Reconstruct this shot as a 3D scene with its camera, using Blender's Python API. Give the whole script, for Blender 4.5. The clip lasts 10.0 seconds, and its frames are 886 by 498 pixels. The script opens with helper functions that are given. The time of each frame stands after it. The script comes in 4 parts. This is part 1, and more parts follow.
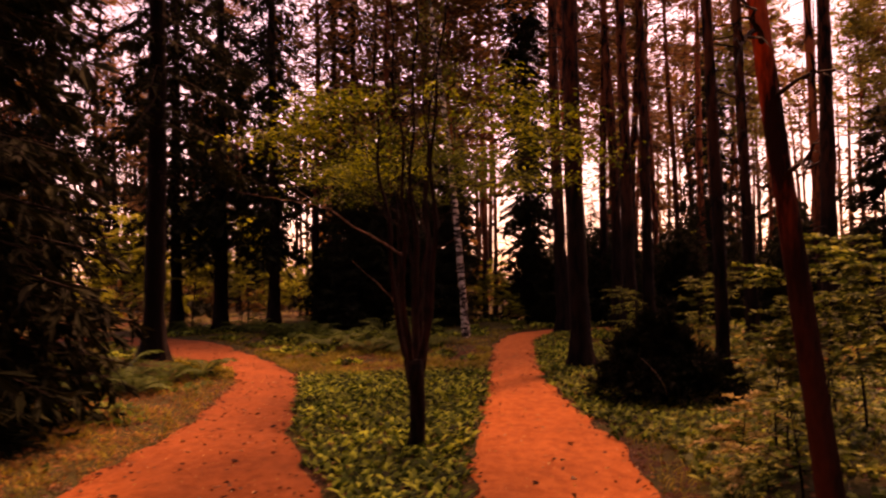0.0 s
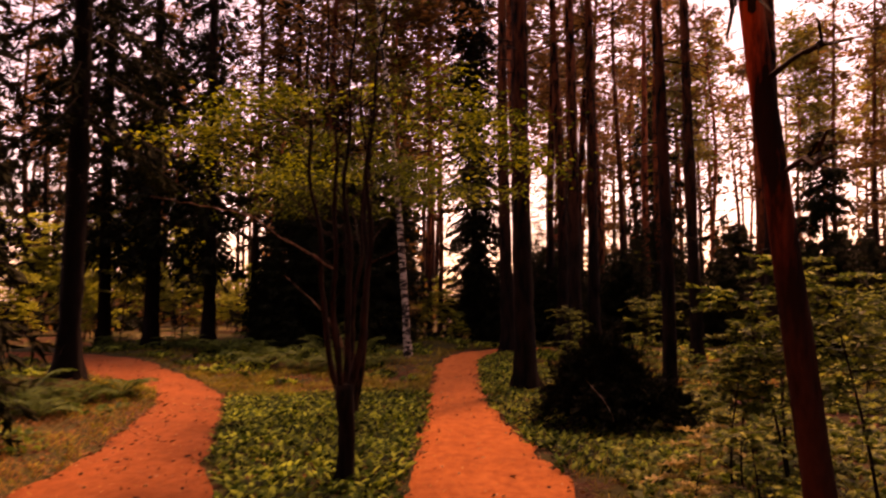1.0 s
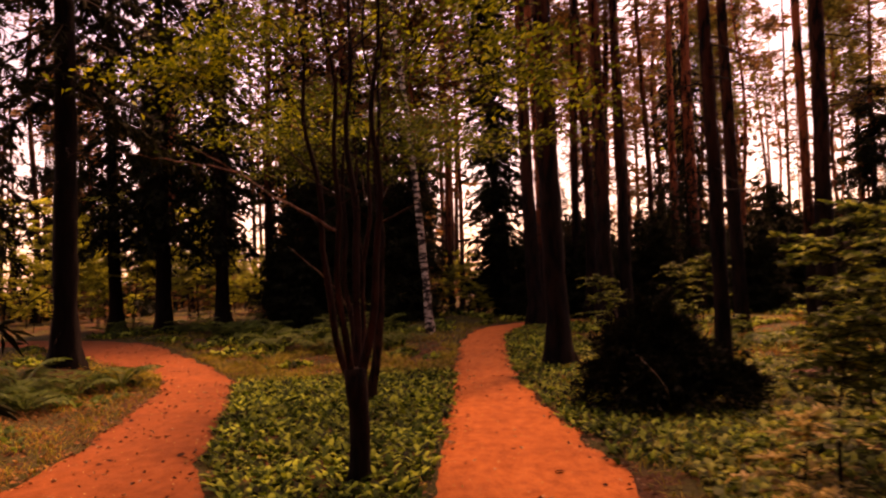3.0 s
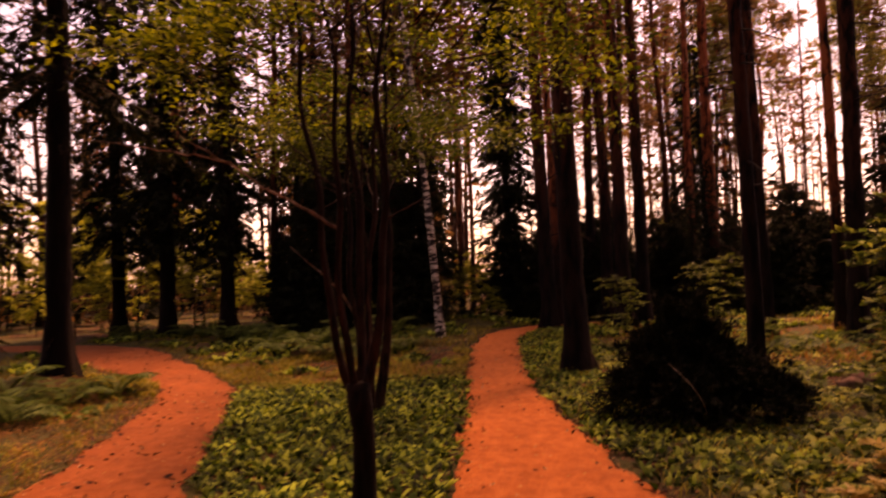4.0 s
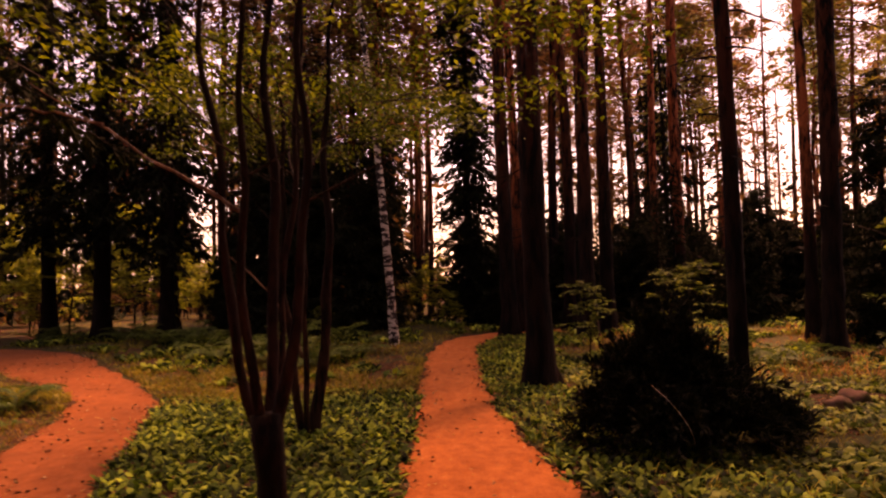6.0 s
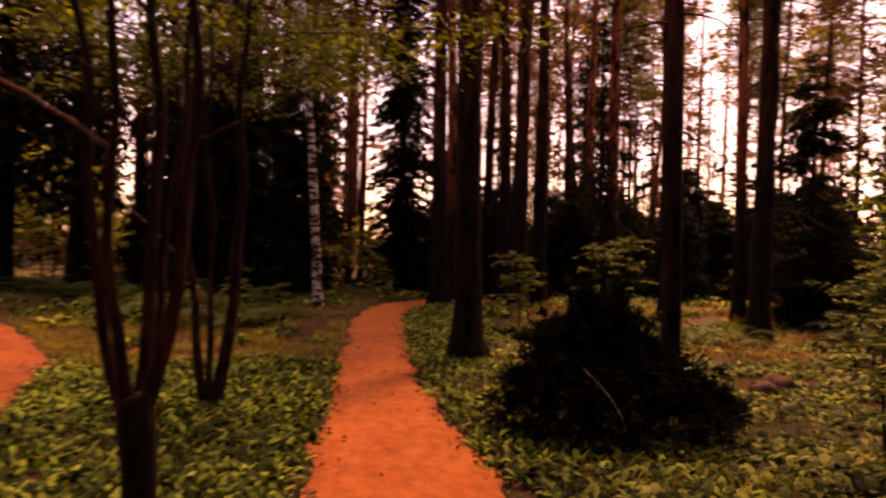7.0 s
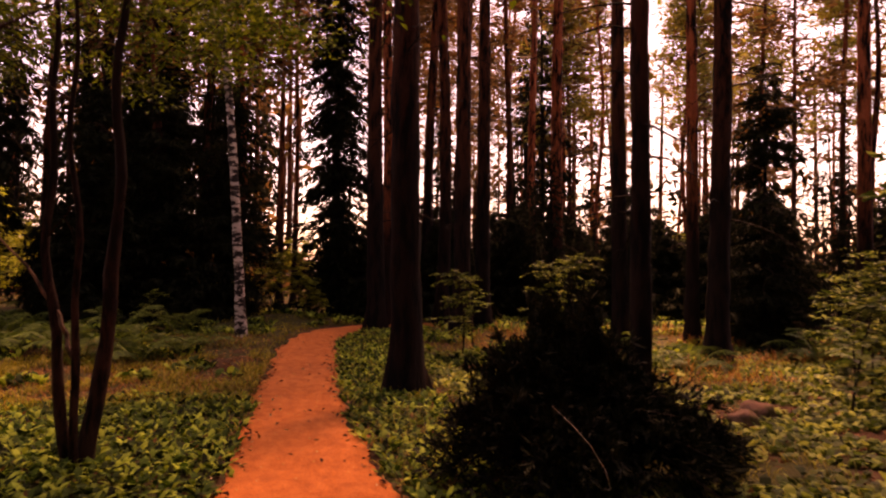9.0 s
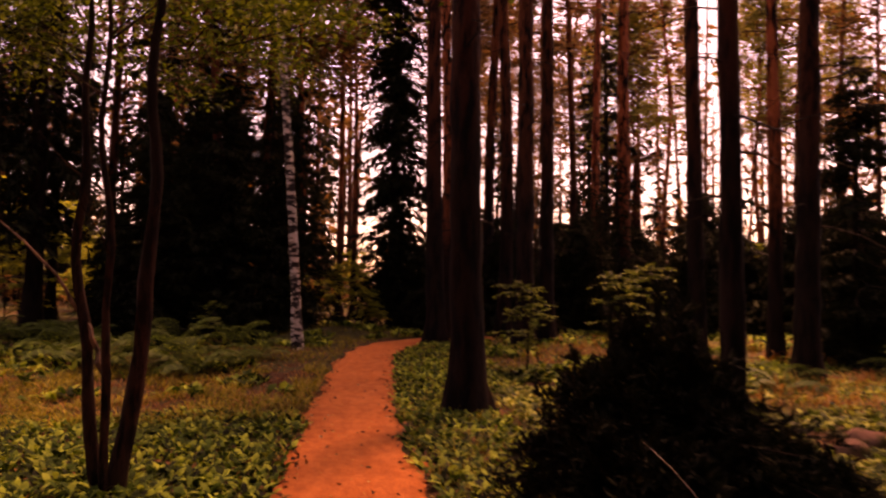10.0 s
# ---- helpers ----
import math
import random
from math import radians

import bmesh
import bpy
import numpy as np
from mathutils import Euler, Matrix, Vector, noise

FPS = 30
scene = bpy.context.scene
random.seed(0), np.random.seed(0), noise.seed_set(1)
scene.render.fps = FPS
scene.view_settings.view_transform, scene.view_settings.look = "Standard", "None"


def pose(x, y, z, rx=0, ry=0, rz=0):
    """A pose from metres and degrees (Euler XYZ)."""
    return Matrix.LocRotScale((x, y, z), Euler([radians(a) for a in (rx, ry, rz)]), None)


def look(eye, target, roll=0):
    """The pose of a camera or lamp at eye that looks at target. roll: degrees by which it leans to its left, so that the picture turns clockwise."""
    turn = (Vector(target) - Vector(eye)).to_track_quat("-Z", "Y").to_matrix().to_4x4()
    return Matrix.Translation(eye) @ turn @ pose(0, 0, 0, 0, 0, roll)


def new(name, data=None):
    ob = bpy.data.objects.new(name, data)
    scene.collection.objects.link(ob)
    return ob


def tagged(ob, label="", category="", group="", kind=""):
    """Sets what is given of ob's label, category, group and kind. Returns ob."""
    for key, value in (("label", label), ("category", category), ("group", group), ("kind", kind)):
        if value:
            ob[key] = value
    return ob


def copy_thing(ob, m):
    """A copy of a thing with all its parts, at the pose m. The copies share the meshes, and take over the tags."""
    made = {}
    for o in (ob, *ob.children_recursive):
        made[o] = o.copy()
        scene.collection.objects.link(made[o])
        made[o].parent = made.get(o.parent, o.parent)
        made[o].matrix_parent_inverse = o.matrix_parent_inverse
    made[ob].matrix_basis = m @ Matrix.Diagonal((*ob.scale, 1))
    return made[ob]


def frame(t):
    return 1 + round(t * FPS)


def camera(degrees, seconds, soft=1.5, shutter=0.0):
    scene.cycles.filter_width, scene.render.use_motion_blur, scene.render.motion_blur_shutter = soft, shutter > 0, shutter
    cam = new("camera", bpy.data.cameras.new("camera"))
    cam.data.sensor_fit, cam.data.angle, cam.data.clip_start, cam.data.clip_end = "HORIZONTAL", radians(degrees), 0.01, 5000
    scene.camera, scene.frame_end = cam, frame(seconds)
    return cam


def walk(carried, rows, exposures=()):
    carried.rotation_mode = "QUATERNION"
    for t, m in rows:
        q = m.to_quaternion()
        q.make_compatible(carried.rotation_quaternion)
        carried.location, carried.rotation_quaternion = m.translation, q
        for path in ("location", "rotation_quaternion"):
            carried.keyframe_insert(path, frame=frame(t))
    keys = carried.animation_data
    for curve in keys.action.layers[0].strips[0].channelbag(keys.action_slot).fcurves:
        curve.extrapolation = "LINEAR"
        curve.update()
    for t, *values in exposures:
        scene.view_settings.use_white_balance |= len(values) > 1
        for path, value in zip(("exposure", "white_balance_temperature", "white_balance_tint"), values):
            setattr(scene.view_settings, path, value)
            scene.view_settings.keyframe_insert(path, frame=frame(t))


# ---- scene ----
cam = camera(62.5, 10.0, 2.2, 0.9)
PATH = [
    (0, (-0.018, 0.115, 1.589), (-0.013, 2.113, 1.683), -1.0),
    (0.5, (0.054, 0.347, 1.61), (0.127, 2.343, 1.709), -0.2),
    (1, (0.089, 0.668, 1.598), (0.238, 2.657, 1.737), -0.1),
    (1.5, (0.112, 0.886, 1.584), (0.309, 2.87, 1.74), -0.1),
    (2, (0.127, 1.172, 1.54), (0.343, 3.153, 1.716), 0.1),
    (2.5, (0.129, 1.448, 1.519), (0.293, 3.439, 1.612), -1.0),
    (3.8, (0.128, 2.262, 1.504), (0.171, 4.26, 1.575), -2.4),
    (4, (0.124, 2.371, 1.515), (0.194, 4.368, 1.596), -2.2),
    (4.5, (0.153, 2.667, 1.535), (0.27, 4.661, 1.633), -2.3),
    (5, (0.198, 2.912, 1.51), (0.349, 4.904, 1.612), -2.5),
    (6.3, (0.318, 3.573, 1.499), (0.516, 5.562, 1.573), -0.3),
    (6.5, (0.346, 3.669, 1.499), (0.567, 5.656, 1.549), 0.7),
    (7, (0.413, 3.962, 1.509), (0.77, 5.929, 1.502), 1.5),
    (7.5, (0.473, 4.304, 1.472), (0.925, 6.251, 1.512), 0.3),
    (8, (0.539, 4.575, 1.445), (1.026, 6.513, 1.517), 0.5),
    (8.5, (0.611, 4.825, 1.434), (1.135, 6.754, 1.503), 0.6),
    (9, (0.686, 5.113, 1.409), (1.203, 7.044, 1.473), 0.8),
    (9.5, (0.736, 5.376, 1.409), (1.184, 7.324, 1.48), 0.4),
    (10, (0.807, 5.701, 1.392), (1.163, 7.667, 1.487), 0.8),
]
EXPOSURES = [(0.0, 1.18, 22500, 94), (1.0, 1.28, 19800, 81), (2.0, 1.36, 17800, 73), (2.5, 1.34, 19000, 79), (4.0, 1.2, 19800, 82), (6.5, 1.31, 18800, 81), (8.0, 1.36, 17800, 79), (9.0, 1.44, 17500, 77), (9.5, 1.43, 18000, 79), (10.0, 1.4, 19800, 88)]
walk(cam, [(t, look(eye, target, roll)) for t, eye, target, roll in PATH], EXPOSURES)

# ---- world and sun: a bright hazy sky, its light strongest from above ----
SUN_AZIMUTH, SUN_HEIGHT = 28.0, 60.0
world = bpy.data.worlds.new("sky")
scene.world = world
world.use_nodes = True
sky = world.node_tree.nodes.new("ShaderNodeTexSky")
sky.sky_type, sky.sun_disc = "NISHITA", False
sky.sun_elevation, sky.sun_rotation = radians(SUN_HEIGHT), radians(SUN_AZIMUTH)
sky.air_density, sky.dust_density, sky.ozone_density = 1.0, 1.2, 1.0
back = world.node_tree.nodes["Background"]
back.inputs["Strength"].default_value = 0.15
world.node_tree.links.new(sky.outputs[0], back.inputs["Color"])
sun = new("sun", bpy.data.lights.new("sun", "SUN"))
sun.data.energy, sun.data.angle, sun.data.color = 3.2, radians(14), (1.0, 0.84, 0.66)
sun.matrix_world = look((20 * math.sin(radians(SUN_AZIMUTH)), 20 * math.cos(radians(SUN_AZIMUTH)), 20 * math.tan(radians(SUN_HEIGHT))), (0, 0, 0))


# ---- materials ----
def material(name, rough=0.8):
    m = bpy.data.materials.new(name)
    m.use_nodes = True
    b = m.node_tree.nodes["Principled BSDF"]
    b.inputs["Roughness"].default_value = rough
    b.inputs["Specular IOR Level"].default_value = 0.12
    return m, m.node_tree.nodes, m.node_tree.links, b


def ramp(nodes, links, source, stops):
    r = nodes.new("ShaderNodeValToRGB")
    while len(r.color_ramp.elements) < len(stops):
        r.color_ramp.elements.new(0.5)
    for e, (p, c) in zip(r.color_ramp.elements, stops):
        e.position, e.color = p, (*c, 1)
    links.new(source, r.inputs[0])
    return r.outputs[0]


def noise_tex(nodes, links, scale, detail=5, stretch=(1, 1, 1), rough=0.6):
    co, mp, n = nodes.new("ShaderNodeTexCoord"), nodes.new("ShaderNodeMapping"), nodes.new("ShaderNodeTexNoise")
    mp.inputs["Scale"].default_value = stretch
    n.inputs["Scale"].default_value, n.inputs["Detail"].default_value, n.inputs["Roughness"].default_value = scale, detail, rough
    links.new(co.outputs["Object"], mp.inputs[0])
    links.new(mp.outputs[0], n.inputs["Vector"])
    return n.outputs[0]


def mixed(nodes, links, fac, a, b, how="MIX"):
    m = nodes.new("ShaderNodeMix")
    m.data_type, m.blend_type = "RGBA", how
    for slot, v in ((0, fac), (6, a), (7, b)):
        if isinstance(v, bpy.types.NodeSocket):
            links.new(v, m.inputs[slot])
        else:
            m.inputs[slot].default_value = v if slot == 0 else (*v, 1)
    return m.outputs[2]


def bumped(nodes, links, b, height, strength, distance):
    n = nodes.new("ShaderNodeBump")
    n.inputs["Strength"].default_value, n.inputs["Distance"].default_value = strength, distance
    links.new(height, n.inputs["Height"])
    links.new(n.outputs[0], b.inputs["Normal"])


def leaf_material(name, dark, mid, light, through_light=0.35, rough=0.55):
    """Leaves and needles: every piece its own tone, and some light passes through."""
    m, nodes, links, b = material(name, rough)
    g = nodes.new("ShaderNodeNewGeometry")
    tone = ramp(nodes, links, g.outputs["Random Per Island"], [(0.0, dark), (0.55, mid), (1.0, light)])
    patch = noise_tex(nodes, links, 0.9, 3)
    shade = ramp(nodes, links, patch, [(0.32, (0.5, 0.5, 0.5)), (0.68, (1.3, 1.25, 1.1))])
    col = mixed(nodes, links, 1.0, tone, shade, "MULTIPLY")
    links.new(col, b.inputs["Base Color"])
    tr, mx = nodes.new("ShaderNodeBsdfTranslucent"), nodes.new("ShaderNodeMixShader")
    links.new(col, tr.inputs["Color"])
    mx.inputs[0].default_value = through_light
    links.new(b.outputs[0], mx.inputs[1])
    links.new(tr.outputs[0], mx.inputs[2])
    links.new(mx.outputs[0], nodes["Material Output"].inputs["Surface"])
    return m


def bark_material(name, low, high, crack, turn_low=3.0, turn_high=9.0, scale=9.0, depth=0.03):
    """Plated bark: dark and furrowed near the ground, thin and warmer in tone higher up the stem."""
    m, nodes, links, b = material(name, 0.9)
    co, sep = nodes.new("ShaderNodeTexCoord"), nodes.new("ShaderNodeSeparateXYZ")
    links.new(co.outputs["Object"], sep.inputs[0])
    rng = nodes.new("ShaderNodeMapRange")
    rng.inputs["From Min"].default_value, rng.inputs["From Max"].default_value = turn_low, turn_high
    links.new(sep.outputs["Z"], rng.inputs["Value"])
    plate = noise_tex(nodes, links, scale, 6, (1, 1, 0.22), 0.65)
    fine = noise_tex(nodes, links, scale * 5, 4, (1, 1, 0.4))
    info = nodes.new("ShaderNodeObjectInfo")
    base = mixed(nodes, links, rng.outputs[0], low, high)
    tone = ramp(nodes, links, info.outputs["Random"], [(0.0, (0.75, 0.75, 0.75)), (1.0, (1.25, 1.2, 1.15))])
    base = mixed(nodes, links, 1.0, base, tone, "MULTIPLY")
    mask = ramp(nodes, links, plate, [(0.42, (0, 0, 0)), (0.56, (1, 1, 1))])
    col = mixed(nodes, links, mask, crack, base)
    col = mixed(nodes, links, 0.5, col, ramp(nodes, links, fine, [(0.3, (0.5, 0.5, 0.5)), (0.7, (1.3, 1.3, 1.3))]), "MULTIPLY")
    links.new(col, b.inputs["Base Color"])
    bumped(nodes, links, b, plate, 1.0, depth)
    return m


PINE_BARK = bark_material("pine_bark", (0.019, 0.0095, 0.0066), (0.2, 0.056, 0.025), (0.003, 0.0016, 0.0013), 2.6, 8.5, 7.0, 0.05)
RED_PINE_BARK = bark_material("red_pine_bark", (0.02, 0.0098, 0.0068), (0.44, 0.115, 0.05), (0.008, 0.004, 0.003), 1.9, 4.5, 9, 0.03)
LEANING_BARK = bark_material("leaning_pine_bark", (0.03, 0.014, 0.01), (0.4, 0.1, 0.045), (0.01, 0.005, 0.004), 1.6, 2.5, 12, 0.02)
SPRUCE_BARK = bark_material("spruce_bark", (0.011, 0.0065, 0.005), (0.024, 0.013, 0.009), (0.004, 0.0025, 0.002))
SHRUB_BARK = bark_material("shrub_bark", (0.013, 0.008, 0.006), (0.03, 0.018, 0.013), (0.004, 0.0025, 0.002), 0.6, 1.0, 22, 0.008)
STEM_BARK = bark_material("stem_bark", (0.05, 0.024, 0.016), (0.016, 0.0095, 0.007), (0.008, 0.0045, 0.0035), 0.75, 2.2, 18, 0.006)
DEAD_WOOD = bark_material("dead_wood", (0.2, 0.13, 0.09), (0.2, 0.13, 0.09), (0.06, 0.04, 0.03), 0, 1, 14, 0.006)
PALE_TWIG = bark_material("pale_twig", (0.5, 0.42, 0.33), (0.5, 0.42, 0.33), (0.22, 0.16, 0.12), 0, 1, 30, 0.002)

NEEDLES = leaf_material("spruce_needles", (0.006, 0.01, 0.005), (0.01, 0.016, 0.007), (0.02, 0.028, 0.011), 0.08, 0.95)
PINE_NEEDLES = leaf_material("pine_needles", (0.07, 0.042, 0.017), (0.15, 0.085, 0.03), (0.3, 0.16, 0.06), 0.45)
# paler copy of the pine needles, with the sun on far crowns painted in
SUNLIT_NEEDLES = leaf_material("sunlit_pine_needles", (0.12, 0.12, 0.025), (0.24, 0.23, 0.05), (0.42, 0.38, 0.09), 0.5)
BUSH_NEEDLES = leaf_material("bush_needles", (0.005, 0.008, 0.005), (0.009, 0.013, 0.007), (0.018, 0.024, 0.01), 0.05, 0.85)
SHRUB_LEAVES = leaf_material("shrub_leaves", (0.02, 0.045, 0.005), (0.09, 0.15, 0.016), (0.32, 0.42, 0.045), 0.45)
DARK_LEAVES = leaf_material("dark_green_leaves", (0.015, 0.035, 0.005), (0.05, 0.095, 0.012), (0.15, 0.22, 0.03), 0.4)
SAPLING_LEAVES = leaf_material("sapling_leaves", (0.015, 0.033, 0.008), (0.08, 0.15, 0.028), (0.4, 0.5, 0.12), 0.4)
# brighter than the sapling leaves: sunlight on far bushes is put into the colour
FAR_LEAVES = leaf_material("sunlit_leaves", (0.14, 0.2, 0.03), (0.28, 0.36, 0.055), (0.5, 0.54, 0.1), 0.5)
PALE_LEAVES = leaf_material("pale_leaves", (0.35, 0.32, 0.1), (0.5, 0.42, 0.17), (0.65, 0.55, 0.3), 0.4)
COVER_LEAVES = leaf_material("ground_cover_leaves", (0.003, 0.01, 0.002), (0.04, 0.108, 0.016), (0.38, 0.56, 0.095), 0.3, 0.75)
GRASS = leaf_material("grass_blades", (0.07, 0.08, 0.012), (0.2, 0.2, 0.024), (0.4, 0.34, 0.06), 0.4)
FERN_LEAVES = leaf_material("fern_leaves", (0.022, 0.06, 0.013), (0.058, 0.13, 0.026), (0.15, 0.26, 0.055), 0.35)
DRY_GRASS = leaf_material("dry_grass", (0.16, 0.07, 0.022), (0.32, 0.14, 0.045), (0.5, 0.27, 0.09), 0.4)
LITTER = leaf_material("dead_leaves", (0.06, 0.025, 0.012), (0.16, 0.06, 0.025), (0.4, 0.2, 0.08), 0.15)
FALLEN = bark_material("fallen_leaf", (0.04, 0.015, 0.009), (0.04, 0.015, 0.009), (0.015, 0.006, 0.004), 0, 1, 9, 0.004)
PATH_BITS = leaf_material("path_bits", (0.03, 0.014, 0.01), (0.09, 0.035, 0.02), (0.5, 0.36, 0.22), 0.05)


def soil_material():
    m, nodes, links, b = material("forest_soil", 0.95)
    big, mid, fine = noise_tex(nodes, links, 0.35, 4), noise_tex(nodes, links, 2.2, 6), noise_tex(nodes, links, 28, 5)
    green = ramp(nodes, links, fine, [(0.3, (0.016, 0.018, 0.007)), (0.7, (0.06, 0.06, 0.018))])
    brown = ramp(nodes, links, fine, [(0.3, (0.022, 0.011, 0.007)), (0.6, (0.075, 0.032, 0.015)), (0.8, (0.16, 0.075, 0.035))])
    both = nodes.new("ShaderNodeMath")
    links.new(big, both.inputs[0])
    links.new(mid, both.inputs[1])
    mask = ramp(nodes, links, both.outputs[0], [(0.92, (0, 0, 0)), (1.08, (1, 1, 1))])
    links.new(mixed(nodes, links, mask, brown, green), b.inputs["Base Color"])
    bumped(nodes, links, b, fine, 0.8, 0.03)
    return m


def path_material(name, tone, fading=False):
    m, nodes, links, b = material(name, 0.92)
    big, mid, fine = noise_tex(nodes, links, 0.8, 4), noise_tex(nodes, links, 9, 8, (1, 0.6, 1), 0.7), noise_tex(nodes, links, 70, 5)
    col = ramp(nodes, links, mid, [(0.28, (0.29, 0.078, 0.023)), (0.5, (0.45, 0.129, 0.04)), (0.74, (0.58, 0.187, 0.064))])
    col = mixed(nodes, links, 0.8, col, ramp(nodes, links, big, [(0.3, (0.78, 0.74, 0.72)), (0.7, (1.12, 1.1, 1.06))]), "MULTIPLY")
    col = mixed(nodes, links, 0.6, col, ramp(nodes, links, fine, [(0.28, (0.45, 0.42, 0.4)), (0.5, (1, 1, 1)), (0.75, (1.3, 1.3, 1.3))]), "MULTIPLY")
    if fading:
        # shade of the trees painted into the earth, setting in gradually past the fork
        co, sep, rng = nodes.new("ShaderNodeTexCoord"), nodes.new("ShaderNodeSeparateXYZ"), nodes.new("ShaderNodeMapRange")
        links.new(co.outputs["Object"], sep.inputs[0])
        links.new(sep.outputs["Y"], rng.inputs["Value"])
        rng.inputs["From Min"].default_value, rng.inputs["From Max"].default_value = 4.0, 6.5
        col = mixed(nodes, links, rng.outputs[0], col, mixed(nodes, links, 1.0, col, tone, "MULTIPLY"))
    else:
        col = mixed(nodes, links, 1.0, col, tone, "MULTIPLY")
    links.new(col, b.inputs["Base Color"])
    both = nodes.new("ShaderNodeMath")
    links.new(mid, both.inputs[0])
    links.new(fine, both.inputs[1])
    bumped(nodes, links, b, both.outputs[0], 0.6, 0.02)
    return m


def birch_material():
    m, nodes, links, b = material("birch_bark", 0.7)
    bands, fine = noise_tex(nodes, links, 3.0, 4, (1.6, 1.6, 3.6), 0.65), noise_tex(nodes, links, 30, 4, (0.3, 0.3, 2))
    white = ramp(nodes, links, fine, [(0.3, (0.4, 0.33, 0.26)), (0.7, (0.72, 0.63, 0.52))])
    mask = ramp(nodes, links, bands, [(0.5, (1, 1, 1)), (0.54, (0, 0, 0))])
    links.new(mixed(nodes, links, mask, white, (0.025, 0.02, 0.018)), b.inputs["Base Color"])
    bumped(nodes, links, b, bands, 0.5, 0.01)
    return m


def stone_material():
    m, nodes, links, b = material("mossy_stone", 0.9)
    n, f = noise_tex(nodes, links, 6, 5), noise_tex(nodes, links, 40, 4)
    links.new(mixed(nodes, links, ramp(nodes, links, n, [(0.45, (0, 0, 0)), (0.6, (1, 1, 1))]), (0.16, 0.085, 0.06), (0.06, 0.05, 0.018)), b.inputs["Base Color"])
    bumped(nodes, links, b, f, 0.7, 0.01)
    return m


SOIL, BIRCH_BARK, STONE = soil_material(), birch_material(), stone_material()
EARTH, SHADED_EARTH = path_material("red_earth", (1.0, 1.0, 1.0)), path_material("shaded_earth", (0.52, 0.53, 0.6), True)

# ---- building helpers ----
RNG = np.random.default_rng(7)


class Build:
    """Collects vertices and faces for one mesh."""

    def __init__(self):
        self.v, self.f, self.n = [], [], 0

    def add(self, verts, faces):
        verts = np.asarray(verts, float).reshape(-1, 3)
        self.v.append(verts)
        self.f.extend(tuple(int(i) + self.n for i in f) for f in faces)
        self.n += len(verts)

    def tube(self, points, radii, sides=8, lobes=0.0, rough=0.0, seed=0):
        p = np.asarray(points, float)
        r = np.asarray(radii, float)
        t = np.gradient(p, axis=0)
        t /= np.linalg.norm(t, axis=1)[:, None] + 1e-9
        ref = np.where(np.abs(t[:, 2:3]) > 0.9, np.array([[1.0, 0, 0]]), np.array([[0, 0, 1.0]]))
        a = np.cross(t, ref)
        a /= np.linalg.norm(a, axis=1)[:, None] + 1e-9
        b = np.cross(t, a)
        ang = np.linspace(0, 2 * np.pi, sides, endpoint=False)
        wob = np.ones((len(p), sides))
        if rough:
            g = np.random.default_rng(seed)
            wob += rough * g.standard_normal((len(p), sides)) + lobes * np.sin(5 * ang + seed)[None] * np.exp(-np.arange(len(p)) / 2.5)[:, None]
        ring = p[:, None] + (r[:, None] * wob)[..., None] * (np.cos(ang)[None, :, None] * a[:, None] + np.sin(ang)[None, :, None] * b[:, None])
        faces = []
        for i in range(len(p) - 1):
            for j in range(sides):
                k = (j + 1) % sides
                faces.append((i * sides + j, i * sides + k, (i + 1) * sides + k, (i + 1) * sides + j))
        last = (len(p) - 1) * sides
        faces.append(tuple(last + j for j in range(sides)))
        self.add(ring.reshape(-1, 3), faces)

    def leaves(self, base, way, up, length, width, fold=0.25):
        """Folded pointed leaves: base points, directions, upper sides, lengths and widths."""
        base, way, up = (np.asarray(q, float).reshape(-1, 3) for q in (base, way, up))
        n = len(base)
        if not n:
            return
        way = way / (np.linalg.norm(way, axis=1)[:, None] + 1e-9)
        side = np.cross(way, up)
        side /= np.linalg.norm(side, axis=1)[:, None] + 1e-9
        nor = np.cross(side, way)
        length, width = np.broadcast_to(length, n)[:, None], np.broadcast_to(width, n)[:, None]
        mid = base + way * length * 0.45
        v = np.stack([base, mid + side * width / 2 + nor * width * fold, base + way * length, mid - side * width / 2 + nor * width * fold], 1)
        i = np.arange(n) * 4
        f = np.concatenate([np.stack([i, i + 1, i + 2], 1), np.stack([i, i + 2, i + 3], 1)])
        self.add(v.reshape(-1, 3), f)

    def blades(self, base, way, length, width, arch):
        """Leaves that rise and arch over in two joints."""
        base, way = np.asarray(base, float), np.asarray(way, float)
        n = len(base)
        if not n:
            return
        up = np.array([[0, 0, 1.0]])
        side = np.stack([-way[:, 1], way[:, 0], np.zeros(n)], 1)
        length, width, arch = (np.broadcast_to(q, n)[:, None] for q in (length, width, arch))
        out = lambda s: base + way * (length * s * (0.25 + arch * s)) + up * (length * s * (1 - arch * s * 0.85))
        p1, p2, p3 = out(0.4), out(0.75), out(1.0)
        v = np.stack([base, p1 - side * width * 0.42, p1 + side * width * 0.42, p2 - side * width * 0.46, p2 + side * width * 0.46, p3], 1)
        i = np.arange(n) * 6
        tri = np.concatenate([np.stack([i, i + 2, i + 1], 1), np.stack([i + 3, i + 4, i + 5], 1)])
        quad = np.stack([i + 1, i + 2, i + 4, i + 3], 1)
        m = self.n
        self.v.append(v.reshape(-1, 3))
        self.n += 6 * n
        self.f.extend(map(tuple, (tri + m).tolist()))
        self.f.extend(map(tuple, (quad + m).tolist()))

    def mesh(self, name, mat, smooth=False):
        me = bpy.data.meshes.new(name)
        me.from_pydata(np.concatenate(self.v).tolist() if self.v else [], [], self.f)
        me.materials.append(mat)
